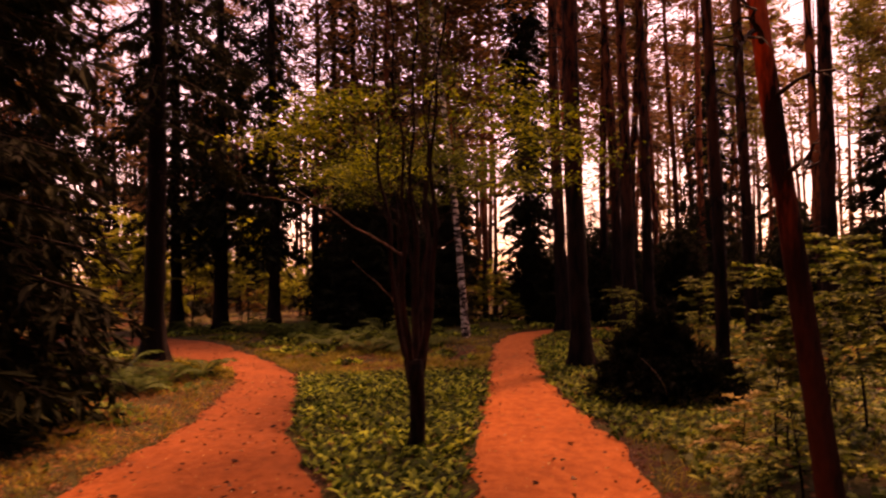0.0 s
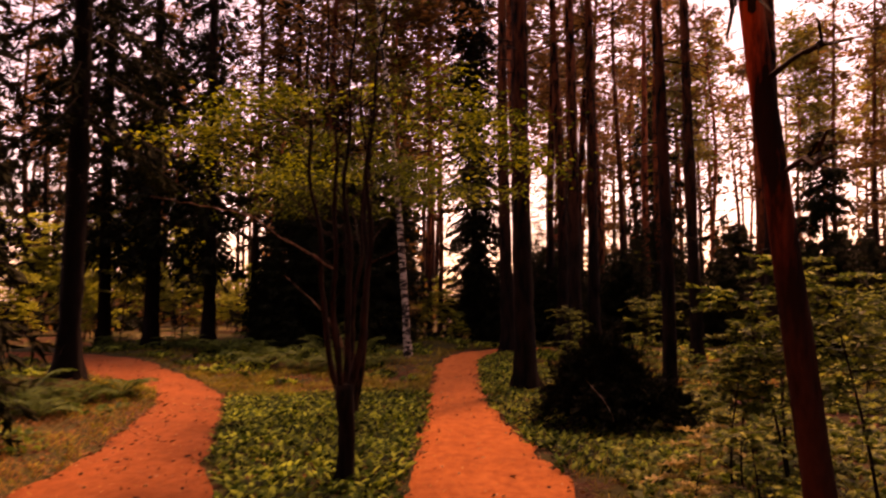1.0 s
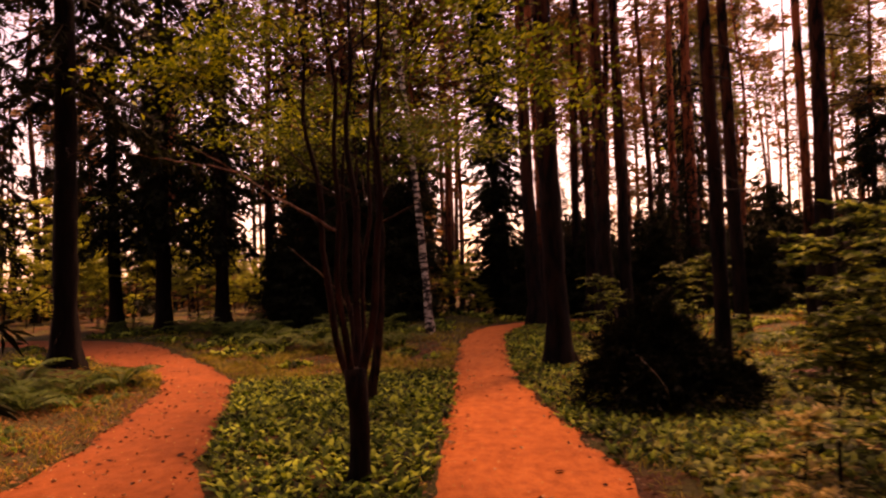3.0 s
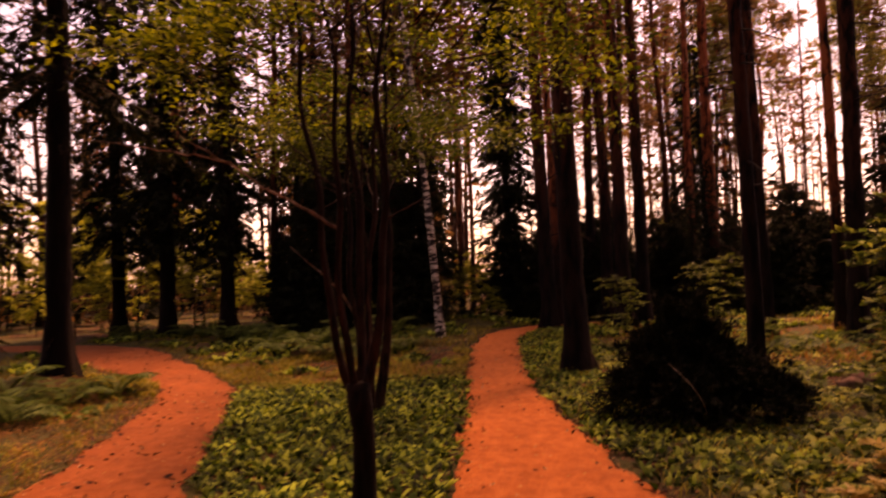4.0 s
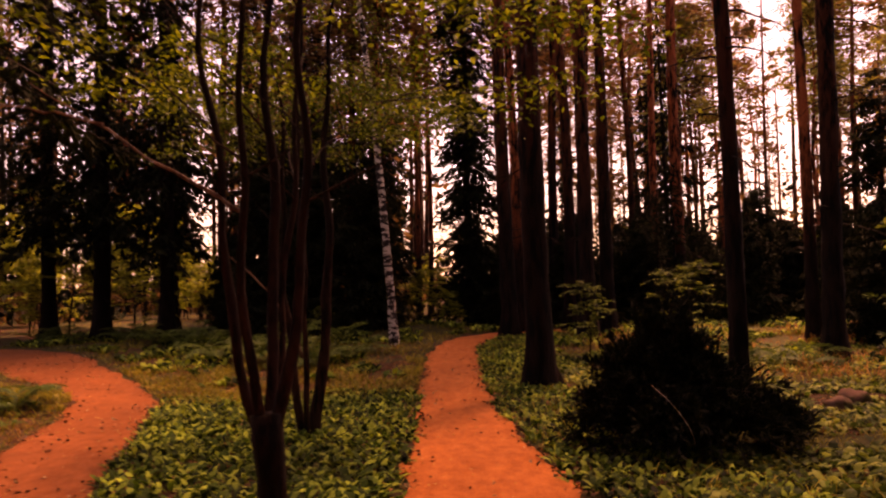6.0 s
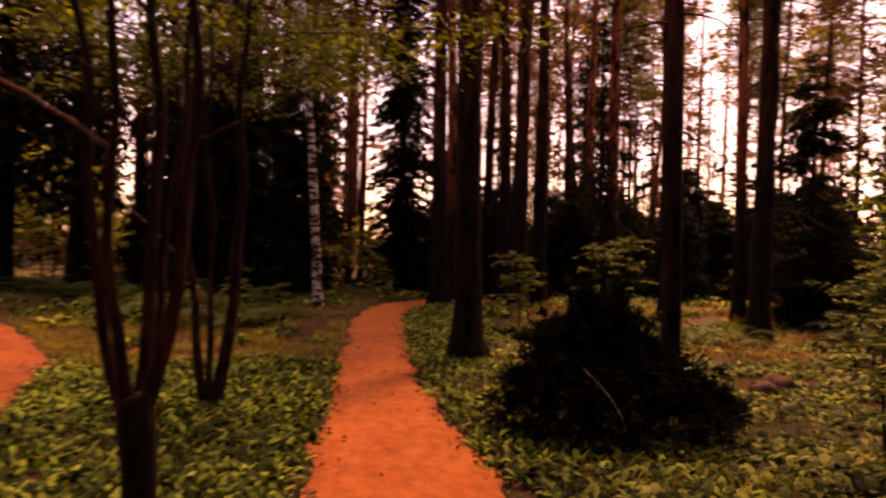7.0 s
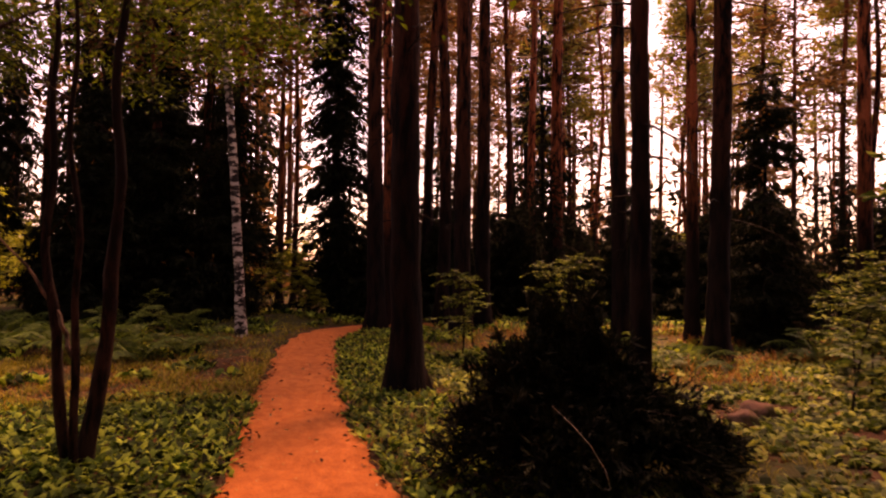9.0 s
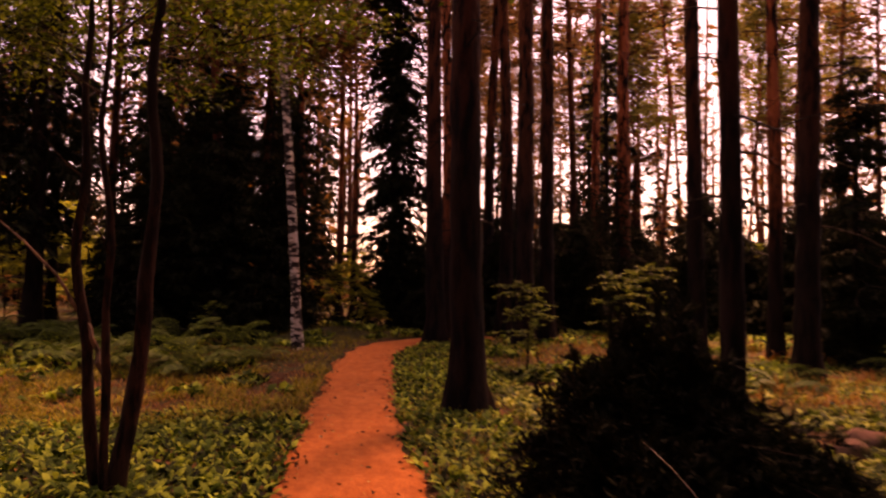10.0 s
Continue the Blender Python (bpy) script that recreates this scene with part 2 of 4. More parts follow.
        if smooth:
            me.shade_smooth()
        return me


def part(name, built, mat, parent=None, label="", smooth=False):
    ob = new(name, built.mesh(name, mat, smooth) if isinstance(built, Build) else built)
    ob.parent = parent
    return tagged(ob, label)


def thing(name, x, y, z, label, category, group="", turn=0.0):
    ob = new(name)
    ob.empty_display_size = 0.2
    ob.matrix_basis = pose(x, y, z, 0, 0, turn)
    return tagged(ob, label, category, group)


# ---- lie of the land and the two earth paths ----
MAIN_LEFT = [(4.0, -0.12), (5.8, 0.12), (8.8, 0.4), (10.5, 0.56), (12.0, 0.66), (13.6, 0.78), (15.0, 0.92), (17.6, 1.17), (19.4, 1.48), (20.4, 1.78), (21.5, 2.35), (22.2, 2.85), (22.8, 3.8), (23.3, 5.4)]
MAIN_RIGHT = [(4.0, 1.5), (5.8, 1.6), (7.0, 1.72), (8.8, 1.66), (11.0, 1.65), (13.4, 1.74), (15.0, 1.9), (16.8, 2.08), (18.6, 2.32), (19.6, 2.65), (20.5, 2.98), (21.4, 3.3), (21.9, 4.0), (22.4, 5.6), (23.3, 9.0)]
SIDE_LEFT = [(4.0, -3.4), (6.0, -3.1), (8.0, -2.98), (9.6, -3.1), (12.0, -3.45), (14.0, -3.95), (15.2, -4.7), (17.0, -6.4), (19.0, -7.9), (20.8, -10.0), (22.2, -13.5), (23.2, -18.0)]
SIDE_RIGHT = [(4.0, -0.14), (5.66, -0.86), (6.75, -1.25), (8.0, -1.66), (10.3, -2.05), (12.75, -2.5), (14.0, -2.75), (15.6, -3.55), (19.9, -6.05), (21.6, -7.6), (22.7, -9.6), (23.2, -12.0)]


def edge(line, y):
    return float(np.interp(y, [p[0] for p in line], [p[1] for p in line]))


def path_depth(x, y):
    """How far inside a path a place lies, in metres; negative outside."""
    if y < 4.0:
        return min(x + 3.4, float(np.interp(y, [-10, 2.3, 3.2, 4.0], [0.9, 1.0, 1.25, 1.5])) - x)
    best = min(x - edge(SIDE_LEFT, y), edge(SIDE_RIGHT, y) - x) if y < 23.2 else -9.0
    if y < 23.3:
        best = max(best, min(x - edge(MAIN_LEFT, y), edge(MAIN_RIGHT, y) - x))
    return best


def hump(x, y, cx, cy, r, h):
    return h * math.exp(-((x - cx) ** 2 + (y - cy) ** 2) / (r * r))


def land(x, y):
    z = hump(x, y, -5.6, 13.4, 1.1, 0.32) + hump(x, y, 6.5, 12.0, 3.0, -0.1) + hump(x, y, -2.8, 14.2, 2.0, -0.1) + hump(x, y, 1.5, 23.4, 1.2, 0.2) + 0.1 * min(max((y - 16) / 4, 0), 1)
    return z


def ground_z(x, y):
    off = min(max(-path_depth(x, y) / 0.25 + 0.3, 0), 1)
    return land(x, y) + off * (0.03 + 0.035 * noise.noise((x * 0.7, y * 0.7, 0)) + 0.012 * noise.noise((x * 4, y * 4, 3)))


def build_ground():
    xs = np.concatenate([[-600, -250, -120, -60, -35, -24], np.arange(-18, 20.01, 0.2), [26, 36, 60, 120, 250, 600]])
    ys = np.concatenate([[-600, -250, -100, -50, -25, -12], np.arange(-6, 34.01, 0.2), [40, 48, 60, 80, 120, 250, 600]])
    b = Build()
    b.add([(x, y, ground_z(x, y)) for y in ys for x in xs], [(j * len(xs) + i, j * len(xs) + i + 1, (j + 1) * len(xs) + i + 1, (j + 1) * len(xs) + i) for j in range(len(ys) - 1) for i in range(len(xs) - 1)])
    tagged(part("ground", b, SOIL, smooth=True), "forest floor of moss, thin grass and brown litter", "ground", kind="structure")


def build_path():
    b = Build()

    def strip(left, right, y0, y1, step=0.12, cols=14):
        rows = int((y1 - y0) / step) + 1
        v = []
        for j in range(rows):
            y = y0 + (y1 - y0) * j / (rows - 1)
            l, r = edge(left, y), edge(right, y)
            l += 0.2 * noise.noise((1.0, y * 1.3, 0)) + 0.07 * noise.noise((1.0, y * 4, 4)) - 0.06
            r += 0.2 * noise.noise((5.0, y * 1.3, 0)) + 0.07 * noise.noise((5.0, y * 4, 4)) + 0.06
            for i in range(cols):
                u = i / (cols - 1)
                x = l + (r - l) * u
                e = 2 * u - 1
                v.append((x, y, land(x, y) + 0.03 - 0.045 * e ** 6 + 0.012 * noise.noise((x * 2, y * 2, 8))))
        b.add(v, [(j * cols + i, j * cols + i + 1, (j + 1) * cols + i + 1, (j + 1) * cols + i) for j in range(rows - 1) for i in range(cols - 1)])

    strip(MAIN_LEFT, MAIN_RIGHT, 4.0, 23.3)
    strip([(-10, -3.2), (4.0, -3.4)], [(-10, 0.9), (2.3, 1.0), (3.2, 1.25), (4.0, 1.5)], -10.0, 4.0, 0.25, 28)
    tagged(part("path_1", b, EARTH, smooth=True), "footpath of trodden orange-red earth through the wood", "path", kind="structure")
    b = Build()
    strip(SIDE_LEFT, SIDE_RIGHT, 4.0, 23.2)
    tagged(part("path_2", b, SHADED_EARTH, smooth=True), "side path of red-brown earth strewn with leaves, tree shade put into its colour", "path", kind="structure")


build_ground()
build_path()


# ---- trees ----
def stem_line(h, lean, bend, seed, step=0.3):
    g = np.random.default_rng(seed)
    z = np.arange(0, h + 0.01, step)
    s = z / h
    wx, wy = g.uniform(-1, 1, 2) * bend
    k = g.uniform(1.5, 3.5)
    return np.stack([lean[0] * z + wx * np.sin(s * k * np.pi), lean[1] * z + wy * np.sin(s * k * np.pi), z - 0.15 * (z < 0.01)], 1)


def trunk_part(root, h, d, lean, bend, seed, bark, sides=14, flare=0.7):
    line = stem_line(h, lean, bend, seed)
    z = line[:, 2]
    r = d / 2 * (np.maximum(1 - z / h, 0.04) ** 0.75) * (1 + flare * np.exp(-np.maximum(z, 0) / 0.28))
    b = Build()
    b.tube(line, r, sides, 0.2, 0.06, seed)
    part("trunk", b, bark, root, smooth=True)
    return line, r


def dead_branches(root, line, r, z0, z1, count, length, seed, mat, single=False):
    g = np.random.default_rng(seed)
    b = Build()
    for _ in range(count):
        z = g.uniform(z0, z1)
        i = int(np.clip(np.searchsorted(line[:, 2], z), 1, len(line) - 1))
        p = line[i] + (line[i - 1] - line[i]) * g.random()
        a = g.uniform(0, 2 * np.pi)
        L = length * g.uniform(0.3, 1.0)
        d = np.array([math.cos(a), math.sin(a), g.uniform(-0.35, 0.35)])
        pts = [p + d * L * s + np.array([0, 0, -0.25 * L * s * s]) + g.normal(0, 0.03 * L, 3) * s for s in np.linspace(0, 1, 5)]
        b.tube(pts, np.linspace(0.016, 0.004, 5) * (0.6 + 0.4 * L), 4)
        for _ in range(3):
            s = g.uniform(0.35, 0.9)
            q = p + d * L * s + np.array([0, 0, -0.25 * L * s * s])
            e = d + g.normal(0, 0.6, 3)
            b.tube([q, q + e * 0.12 * L, q + e * 0.22 * L + np.array([0, 0, -0.04])], [0.006, 0.004, 0.002], 3)
        if single:
            part("branch", b, mat, root)
            b = Build()
    if not single:
        tagged(part("dead_branchwork", b, mat, root), kind="stuff")


def pine_crown(root, line, h, z0, reach, clumps, needles, seed, size=1.0, mat=None, single=False):
    g = np.random.default_rng(seed)
    b, limbs = Build(), Build()
    for _ in range(clumps):
        s = g.random() ** 0.8
        z = z0 + (h - z0) * s
        i = int(np.clip(np.searchsorted(line[:, 2], z), 0, len(line) - 1))
        a = g.uniform(0, 2 * np.pi)
        rr = reach * (1 - 0.75 * s) * g.uniform(0.3, 1.0)
        c = line[i] + np.array([math.cos(a) * rr, math.sin(a) * rr, g.uniform(-0.2, 0.5)])
        limbs.tube([line[i], (line[i] + c) / 2 + np.array([0, 0, -0.1]), c], [0.03, 0.02, 0.008], 5 if single else 3)
        if single:
            part("limb", limbs, PINE_BARK, root)
            limbs = Build()
        n = needles
        d = g.standard_normal((n, 3))
        d[:, 2] = np.abs(d[:, 2]) * 0.6 - 0.25
        spread = g.uniform(0.16, 0.36) * (0.7 + 0.3 * reach)
        base = c + g.standard_normal((n, 3)) * np.array([spread, spread, spread * 0.45])
        b.leaves(base, d, g.standard_normal((n, 3)), g.uniform(0.14, 0.3, n) * size, g.uniform(0.04, 0.08, n) * size)
    if not single:
        tagged(part("branchwork", limbs, PINE_BARK, root), kind="stuff")
    part("crown", b, mat or PINE_NEEDLES, root)


def pine(x, y, d, h=21.0, lean=(0, 0), bend=0.12, seed=1, bark=None, crown_from=0.46, reach=2.0, clumps=56, needles=30, twigs=26, label="", size=1.2, mat=None):
    root = thing("pine_tree", x, y, ground_z(x, y), label or "tall pine with a dark plated trunk and dead side twigs", "tree", "pines of the wood")
    line, r = trunk_part(root, h, d, lean, bend, seed, bark or PINE_BARK)
    dead_branches(root, line, r, 1.8, h * 0.6, twigs, 1.3 if h > 10 else 0.5, seed + 50, SPRUCE_BARK, seed < 100)
    pine_crown(root, line, h, h * crown_from, reach, clumps, needles, seed + 90, size, mat, seed < 100)
    return root


def spruce_crown(root, line, h, z0, reach, boughs, seed, droop=0.45, mat=None, taper=0.8, size=1.0):
    g = np.random.default_rng(seed)
    b, limbs = Build(), Build()
    for _ in range(boughs):
        s = g.random() ** 1.15
        z = z0 + (h - z0) * s
        i = int(np.clip(np.searchsorted(line[:, 2], z), 0, len(line) - 1))
        a = g.uniform(0, 2 * np.pi)
        L = reach * ((1 - s) ** taper) * g.uniform(0.6, 1.1) + 0.15
        d = np.array([math.cos(a), math.sin(a), 0])
        k = np.linspace(0, 1, 5)
        pts = np.array([line[i][0], line[i][1], z]) + d * (L * k)[:, None] + np.array([0, 0, 1]) * (-droop * L * k ** 1.3 + 0.18 * L * k ** 4)[:, None]
        limbs.tube(pts[::2], [0.02, 0.012, 0.005], 3)
        n = int((10 + 16 * L) / size ** 1.5)
        u = g.uniform(0.1, 1.0, n)
        base = np.stack([np.interp(u, k, pts[:, q]) for q in range(3)], 1)
        side = np.array([-d[1], d[0], 0])
        sgn = g.choice([-1.0, 1.0], n)
        tw = d * 0.5 + side * sgn[:, None] * g.uniform(0.3, 1, n)[:, None] + np.array([0, 0, -1]) * g.uniform(0.1, 1.1, n)[:, None]
        tl = g.uniform(0.14, 0.34, n) * (0.6 + 0.3 * L) * size
        tw /= np.linalg.norm(tw, axis=1)[:, None]
        b.leaves(base, tw, np.array([0, 0, 1.0]) + g.normal(0, 0.5, (n, 3)), tl, tl * 0.22)
        for j in range(2 if size > 1 else 3):
            e = tw + g.normal(0, 0.45, (n, 3))
            b.leaves(base + tw * (tl * (0.25 + 0.22 * j))[:, None], e, g.standard_normal((n, 3)), tl * 0.5, tl * 0.13)
    tagged(part("branchwork", limbs, SPRUCE_BARK, root), kind="stuff")
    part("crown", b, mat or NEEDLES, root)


def spruce(x, y, d, h, z0, reach, boughs=110, lean=(0, 0), seed=1, droop=0.45, label="", taper=0.8, size=1.0):
    root = thing("spruce_tree", x, y, ground_z(x, y), label or "dark green spruce with drooping boughs", "tree", "spruces of the wood")
    line, r = trunk_part(root, h, d, lean, 0.08, seed, SPRUCE_BARK, 12)
    if z0 > 1.5:
        dead_branches(root, line, r, 0.8, z0 + 1, 14, 1.1, seed + 20, SPRUCE_BARK)
    spruce_crown(root, line, h, z0, reach, boughs, seed + 40, droop, None, taper, size)
    return root


# the measured trees on either side of the main path
pine(2.5, 13.48, 0.37, 22, (-0.006, 0), 0.05, 11, twigs=30, label="stout dark pine at the edge of the earth path")
pine(3.45, 21.0, 0.38, 22, (-0.01, 0), 0.1, 12, twigs=34, label="dark pine with flared roots where the path bends")
pine(3.95, 22.6, 0.3, 21, (-0.008, 0), 0.1, 13, RED_PINE_BARK, label="slim reddish pine behind a darker one")
pine(5.3, 22.4, 0.33, 21, (-0.008, 0), 0.12, 14)
pine(5.05, 19.85, 0.37, 22, (-0.006, 0), 0.1, 15)
pine(5.95, 21.2, 0.34, 22, (-0.004, 0), 0.1, 16)
pine(8.6, 27.0, 0.24, 20, (0.0, 0), 0.12, 17)
pine(11.0, 30.8, 0.36, 22, (0.004, 0), 0.12, 18, RED_PINE_BARK, label="pine with a reddish upper trunk")
pine(8.93, 23.7, 0.38, 22, (-0.002, 0), 0.1, 19, RED_PINE_BARK, label="pine with a reddish upper trunk")
pine(6.98, 16.6, 0.28, 21, (-0.012, 0), 0.08, 20)
pine(4.2, 11.15, 0.205, 17, (-0.014, 0), 0.05, 21, label="slim dark pine behind a low conifer bush")
pine(9.15, 17.7, 0.26, 20, (-0.012, 0), 0.12, 22, RED_PINE_BARK, label="slim pine with pale reddish bark")
pine(8.2, 15.6, 0.36, 21, (0.012, 0), 0.12, 23, label="stout dark pine with flaking bark strips")
pine(13.2, 17.6, 0.33, 21, (0.0, 0), 0.12, 24, RED_PINE_BARK, label="pine with a reddish upper trunk")
pine(1.37, 2.6, 0.088, 7.5, (-0.11, 0.0), 0.03, 25, LEANING_BARK, crown_from=0.55, reach=1.0, clumps=16, twigs=7, label="leaning pine with red bark above and dark bark below")

spruce(-5.35, 13.6, 0.38, 20, 4.4, 1.9, 190, (0.012, 0), 31, 0.75, "tall dark spruce on a mound beside the side path")
spruce(-5.3, 7.75, 0.34, 16, 0.2, 1.75, 850, (0, 0), 32, 0.5, "dense dark spruce with boughs down to the ground", 0.6, 1.25)
spruce(3.15, 26.5, 0.3, 18, 0.5, 1.05, 1000, (0, 0), 33, 0.7, "narrow spruce with hanging boughs behind the path's bend", 0.35, 1.15)
for k, (x, y, d, z0, reach) in enumerate([(-9.2, 25.5, 0.42, 3.8, 2.0), (-7.4, 24.6, 0.48, 3.9, 2.0), (-5.5, 24.0, 0.42, 3.6, 1.8), (-11.8, 22.0, 0.4, 4.0, 2.2)]):
    spruce(x, y, d, 19, z0 - 0.9, reach - 0.6, 290, (0, 0), 60 + k, 0.9, taper=0.3, size=1.5)
for k, (x, y, h, reach) in enumerate([(-3.7, 24.6, 3.0, 1.1), (-2.6, 23.0, 5.4, 1.25), (-1.2, 23.6, 6.0, 1.6), (0.2, 24.4, 6.0, 1.3), (-2.3, 26.6, 6.5, 1.3), (-1.8, 28.0, 10.0, 1.6), (3.75, 25.2, 1.1, 0.75), (10.4, 17.2, 5.6, 1.15), (11.2, 14.2, 1.3, 0.9)]):
    spruce(x, y, 0.12, h, 0.2, reach, 270 if x < 5 else 200, (0, 0), 80 + k, 0.35, "young dark spruce with boughs down to the ground", 0.6)


for k, (x, y) in enumerate([(-6.4, 28.0), (-4.4, 30.4), (-3.4, 28.4), (-0.6, 30.6), (-2.0, 33.8), (-4.8, 33.0), (0.3, 34.6)]):
    spruce(x, y, 0.3, 23, 4.0, 1.9, 130, (0, 0), 160 + k, 0.5, size=1.6)

for k, (x, y) in enumerate([(-1.7, 25.8), (-0.5, 28.4), (-4.6, 27.2), (-2.9, 31.0)]):
    pine(x, y, 0.3, 18, (0.004 * (k - 2), 0), 0.15, 170 + k, crown_from=0.36, reach=2.2, clumps=130, needles=24, twigs=12, size=1.5)


for k, (x, y, d, reach) in enumerate([(1.72, 29.7, 0.2, 2.3), (2.2, 30.6, 0.2, 2.2), (5.7, 30.2, 0.24, 2.4), (0.4, 27.4, 0.22, 2.0)]):
    pine(x, y, d, 19, (0.002 * k, 0), 0.12, 180 + k, RED_PINE_BARK, 0.36, reach, 190, 30, 18, "slim pine with low brownish boughs behind the path's bend", 1.4)

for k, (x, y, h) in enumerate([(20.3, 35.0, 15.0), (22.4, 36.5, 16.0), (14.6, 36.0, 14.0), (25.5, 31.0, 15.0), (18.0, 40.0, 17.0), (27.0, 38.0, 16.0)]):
    pine(x, y, 0.26, h, (0.003, 0), 0.2, 190 + k, RED_PINE_BARK, 0.5, 2.4, 70, 40, 12, "distant pine with an olive crown, sunlight painted into its needles", 1.5, SUNLIT_NEEDLES)


# birch with a white, banded stem
def birch(x, y):
    root = thing("birch_tree", x, y, ground_z(x, y), "slender white birch with black bands on its bark", "tree")
    line, r = trunk_part(root, 14, 0.19, (-0.085, 0), 0.08, 41, BIRCH_BARK, 12, 0.3)
    g = np.random.default_rng(42)
    limbs, b = Build(), Build()
    for _ in range(46):
        z = g.uniform(5.0, 13)
        i = int(z / 0.3)
        a, L = g.uniform(0, 2 * np.pi), g.uniform(0.5, 1.6)
        d = np.array([math.cos(a), math.sin(a), 0.5])
        pts = [line[i] + d * L * s + np.array([0, 0, -0.55 * L * s * s]) for s in np.linspace(0, 1, 5)]
        limbs.tube(pts, np.linspace(0.014, 0.004, 5), 4)
        n = 40
        u = g.uniform(0.3, 1, n)
        base = np.array(pts)[(u * 4).astype(int)] + g.normal(0, 0.16, (n, 3))
        b.leaves(base, g.normal(0, 1, (n, 3)) + np.array([0, 0, -0.8]), g.standard_normal((n, 3)), 0.06, 0.045)
    tagged(part("branchwork", limbs, SPRUCE_BARK, root), kind="stuff")
    part("crown", b, DARK_LEAVES, root)


birch(0.6, 19.6)


# small broad-leaved trees with several stems
def many_stems(name, x, y, label, stems, fork, trunk_d, leaf_zone, leaf_count, seed, mat=SHRUB_LEAVES):
    root = thing(name, x, y, ground_z(x, y), label, "tree")
    g = np.random.default_rng(seed)
    if fork > 0.2:
        b = Build()
        z = np.linspace(-0.1, fork, 7)
        b.tube(np.stack([0.02 * np.sin(z * 4), 0.02 * np.cos(z * 3), z], 1), trunk_d / 2 * np.array([1.25, 1.08, 1.0, 0.98, 1.0, 1.08, 1.1]), 14, 0.1, 0.05, seed)
        part("trunk", b, SHRUB_BARK, root, smooth=True)
    crown = Build()
    lo, hi, spread = leaf_zone
    for (dx, dy, d, h) in stems:
        k = np.linspace(0, 1, 22)
        out = np.array([dx, dy])
        start = out * (0.12 if fork > 0.2 else 0.16)
        open_out = 0.55 * (1 - np.exp(-7 * k)) + 0.45 * k * k
        px = start[0] + dx * open_out + (0.032 * np.sin(k * 9 + dx * 20) + 0.022 * np.sin(k * 23 + dx * 40)) * np.minimum(1, 3 * k)
        py = start[1] + dy * open_out + 0.04 * np.cos(k * 8 + dy * 30) * k
        pz = (fork - 0.1 if fork > 0.2 else -0.05) + (h - fork) * k
        line = np.stack([px, py, pz], 1)
        b = Build()
        b.tube(line, d / 2 * (1 - 0.8 * k ** 0.8), 8, 0.0, 0.12, seed + int(h * 10))
        part("stem", b, STEM_BARK, root, smooth=True)
        for _ in range(8):
            s = g.uniform(0.3, 0.97)
            p = np.array([np.interp(s, k, q) for q in (px, py, pz)])
            a, L = g.uniform(0, 2 * np.pi), g.uniform(0.3, 0.8) * spread * 0.5
            e = np.array([math.cos(a), math.sin(a), g.uniform(0.3, 1.1)])
            pts = [p + e * L * u + g.normal(0, 0.03, 3) * u for u in np.linspace(0, 1, 4)]
            twig = Build()
            twig.tube(pts, [0.008, 0.006, 0.004, 0.002], 4)
            part("twig", twig, SHRUB_BARK, root)
    n_clump = 44
    for _ in range(n_clump):
        # sprays spread like an umbrella, few of them on the shaded southern side
        a = g.uniform(-0.35 * np.pi, 1.35 * np.pi)
        rr = spread * (0.42 + 0.6 * g.random() ** 0.8)
        z = hi - (hi - lo) * 0.8 * (rr / spread) ** 1.3 + g.uniform(-0.2, 0.25)
        c = np.array([math.cos(a) * rr + 0.12, math.sin(a) * rr, z])
        twig = Build()
        twig.tube([c * np.array([0.6, 0.6, 0.95]) + g.normal(0, 0.05, 3), c * np.array([0.8, 0.8, 0.99]) + g.normal(0, 0.03, 3), c, c * np.array([1.12, 1.12, 1.0])], [0.006, 0.005, 0.003, 0.002], 3)
        part("twig", twig, SHRUB_BARK, root)
        n = leaf_count // n_clump
        along, across = g.normal(0, 0.26, n), g.normal(0, 0.13, n)
        base = c + np.stack([math.cos(a) * along - math.sin(a) * across, math.sin(a) * along + math.cos(a) * across, g.normal(0, 0.045, n) - 0.15 * np.abs(along)], 1)
        w = g.normal(0, 1, (n, 3))
        w[:, 2] = w[:, 2] * 0.35 - 0.35
        crown.leaves(base, w, np.array([0, 0, 1.0]) + g.normal(0, 0.35, (n, 3)), g.uniform(0.035, 0.07, n), g.uniform(0.022, 0.036, n))
    part("crown", crown, mat, root)
    return root


fork_tree = many_stems("small_tree", -0.29, 7.2, "small broad-leaved tree forking into many bare stems on the green island", [(-0.36, 0.05, 0.065, 4.3), (-0.14, -0.2, 0.058, 4.6), (0.02, 0.3, 0.07, 5.0), (0.29, -0.05, 0.07, 4.6), (0.16, 0.35, 0.045, 4.4)], 0.84, 0.15, (2.5, 3.85, 1.55), 6200, 51)


def bare_bough(root, points, r0):
    b = Build()
    k = np.linspace(0, 1, len(points))
    f = np.linspace(0, 1, 14)
    p = np.stack([np.interp(f, k, [q[i] for q in points]) for i in range(3)], 1)
    p[1:-1] += np.random.default_rng(5).normal(0, 0.012, (12, 3))
    b.tube(p, np.linspace(r0, 0.003, 14), 5)
    part("bough", b, DEAD_WOOD, root, "thin bare grey bough")


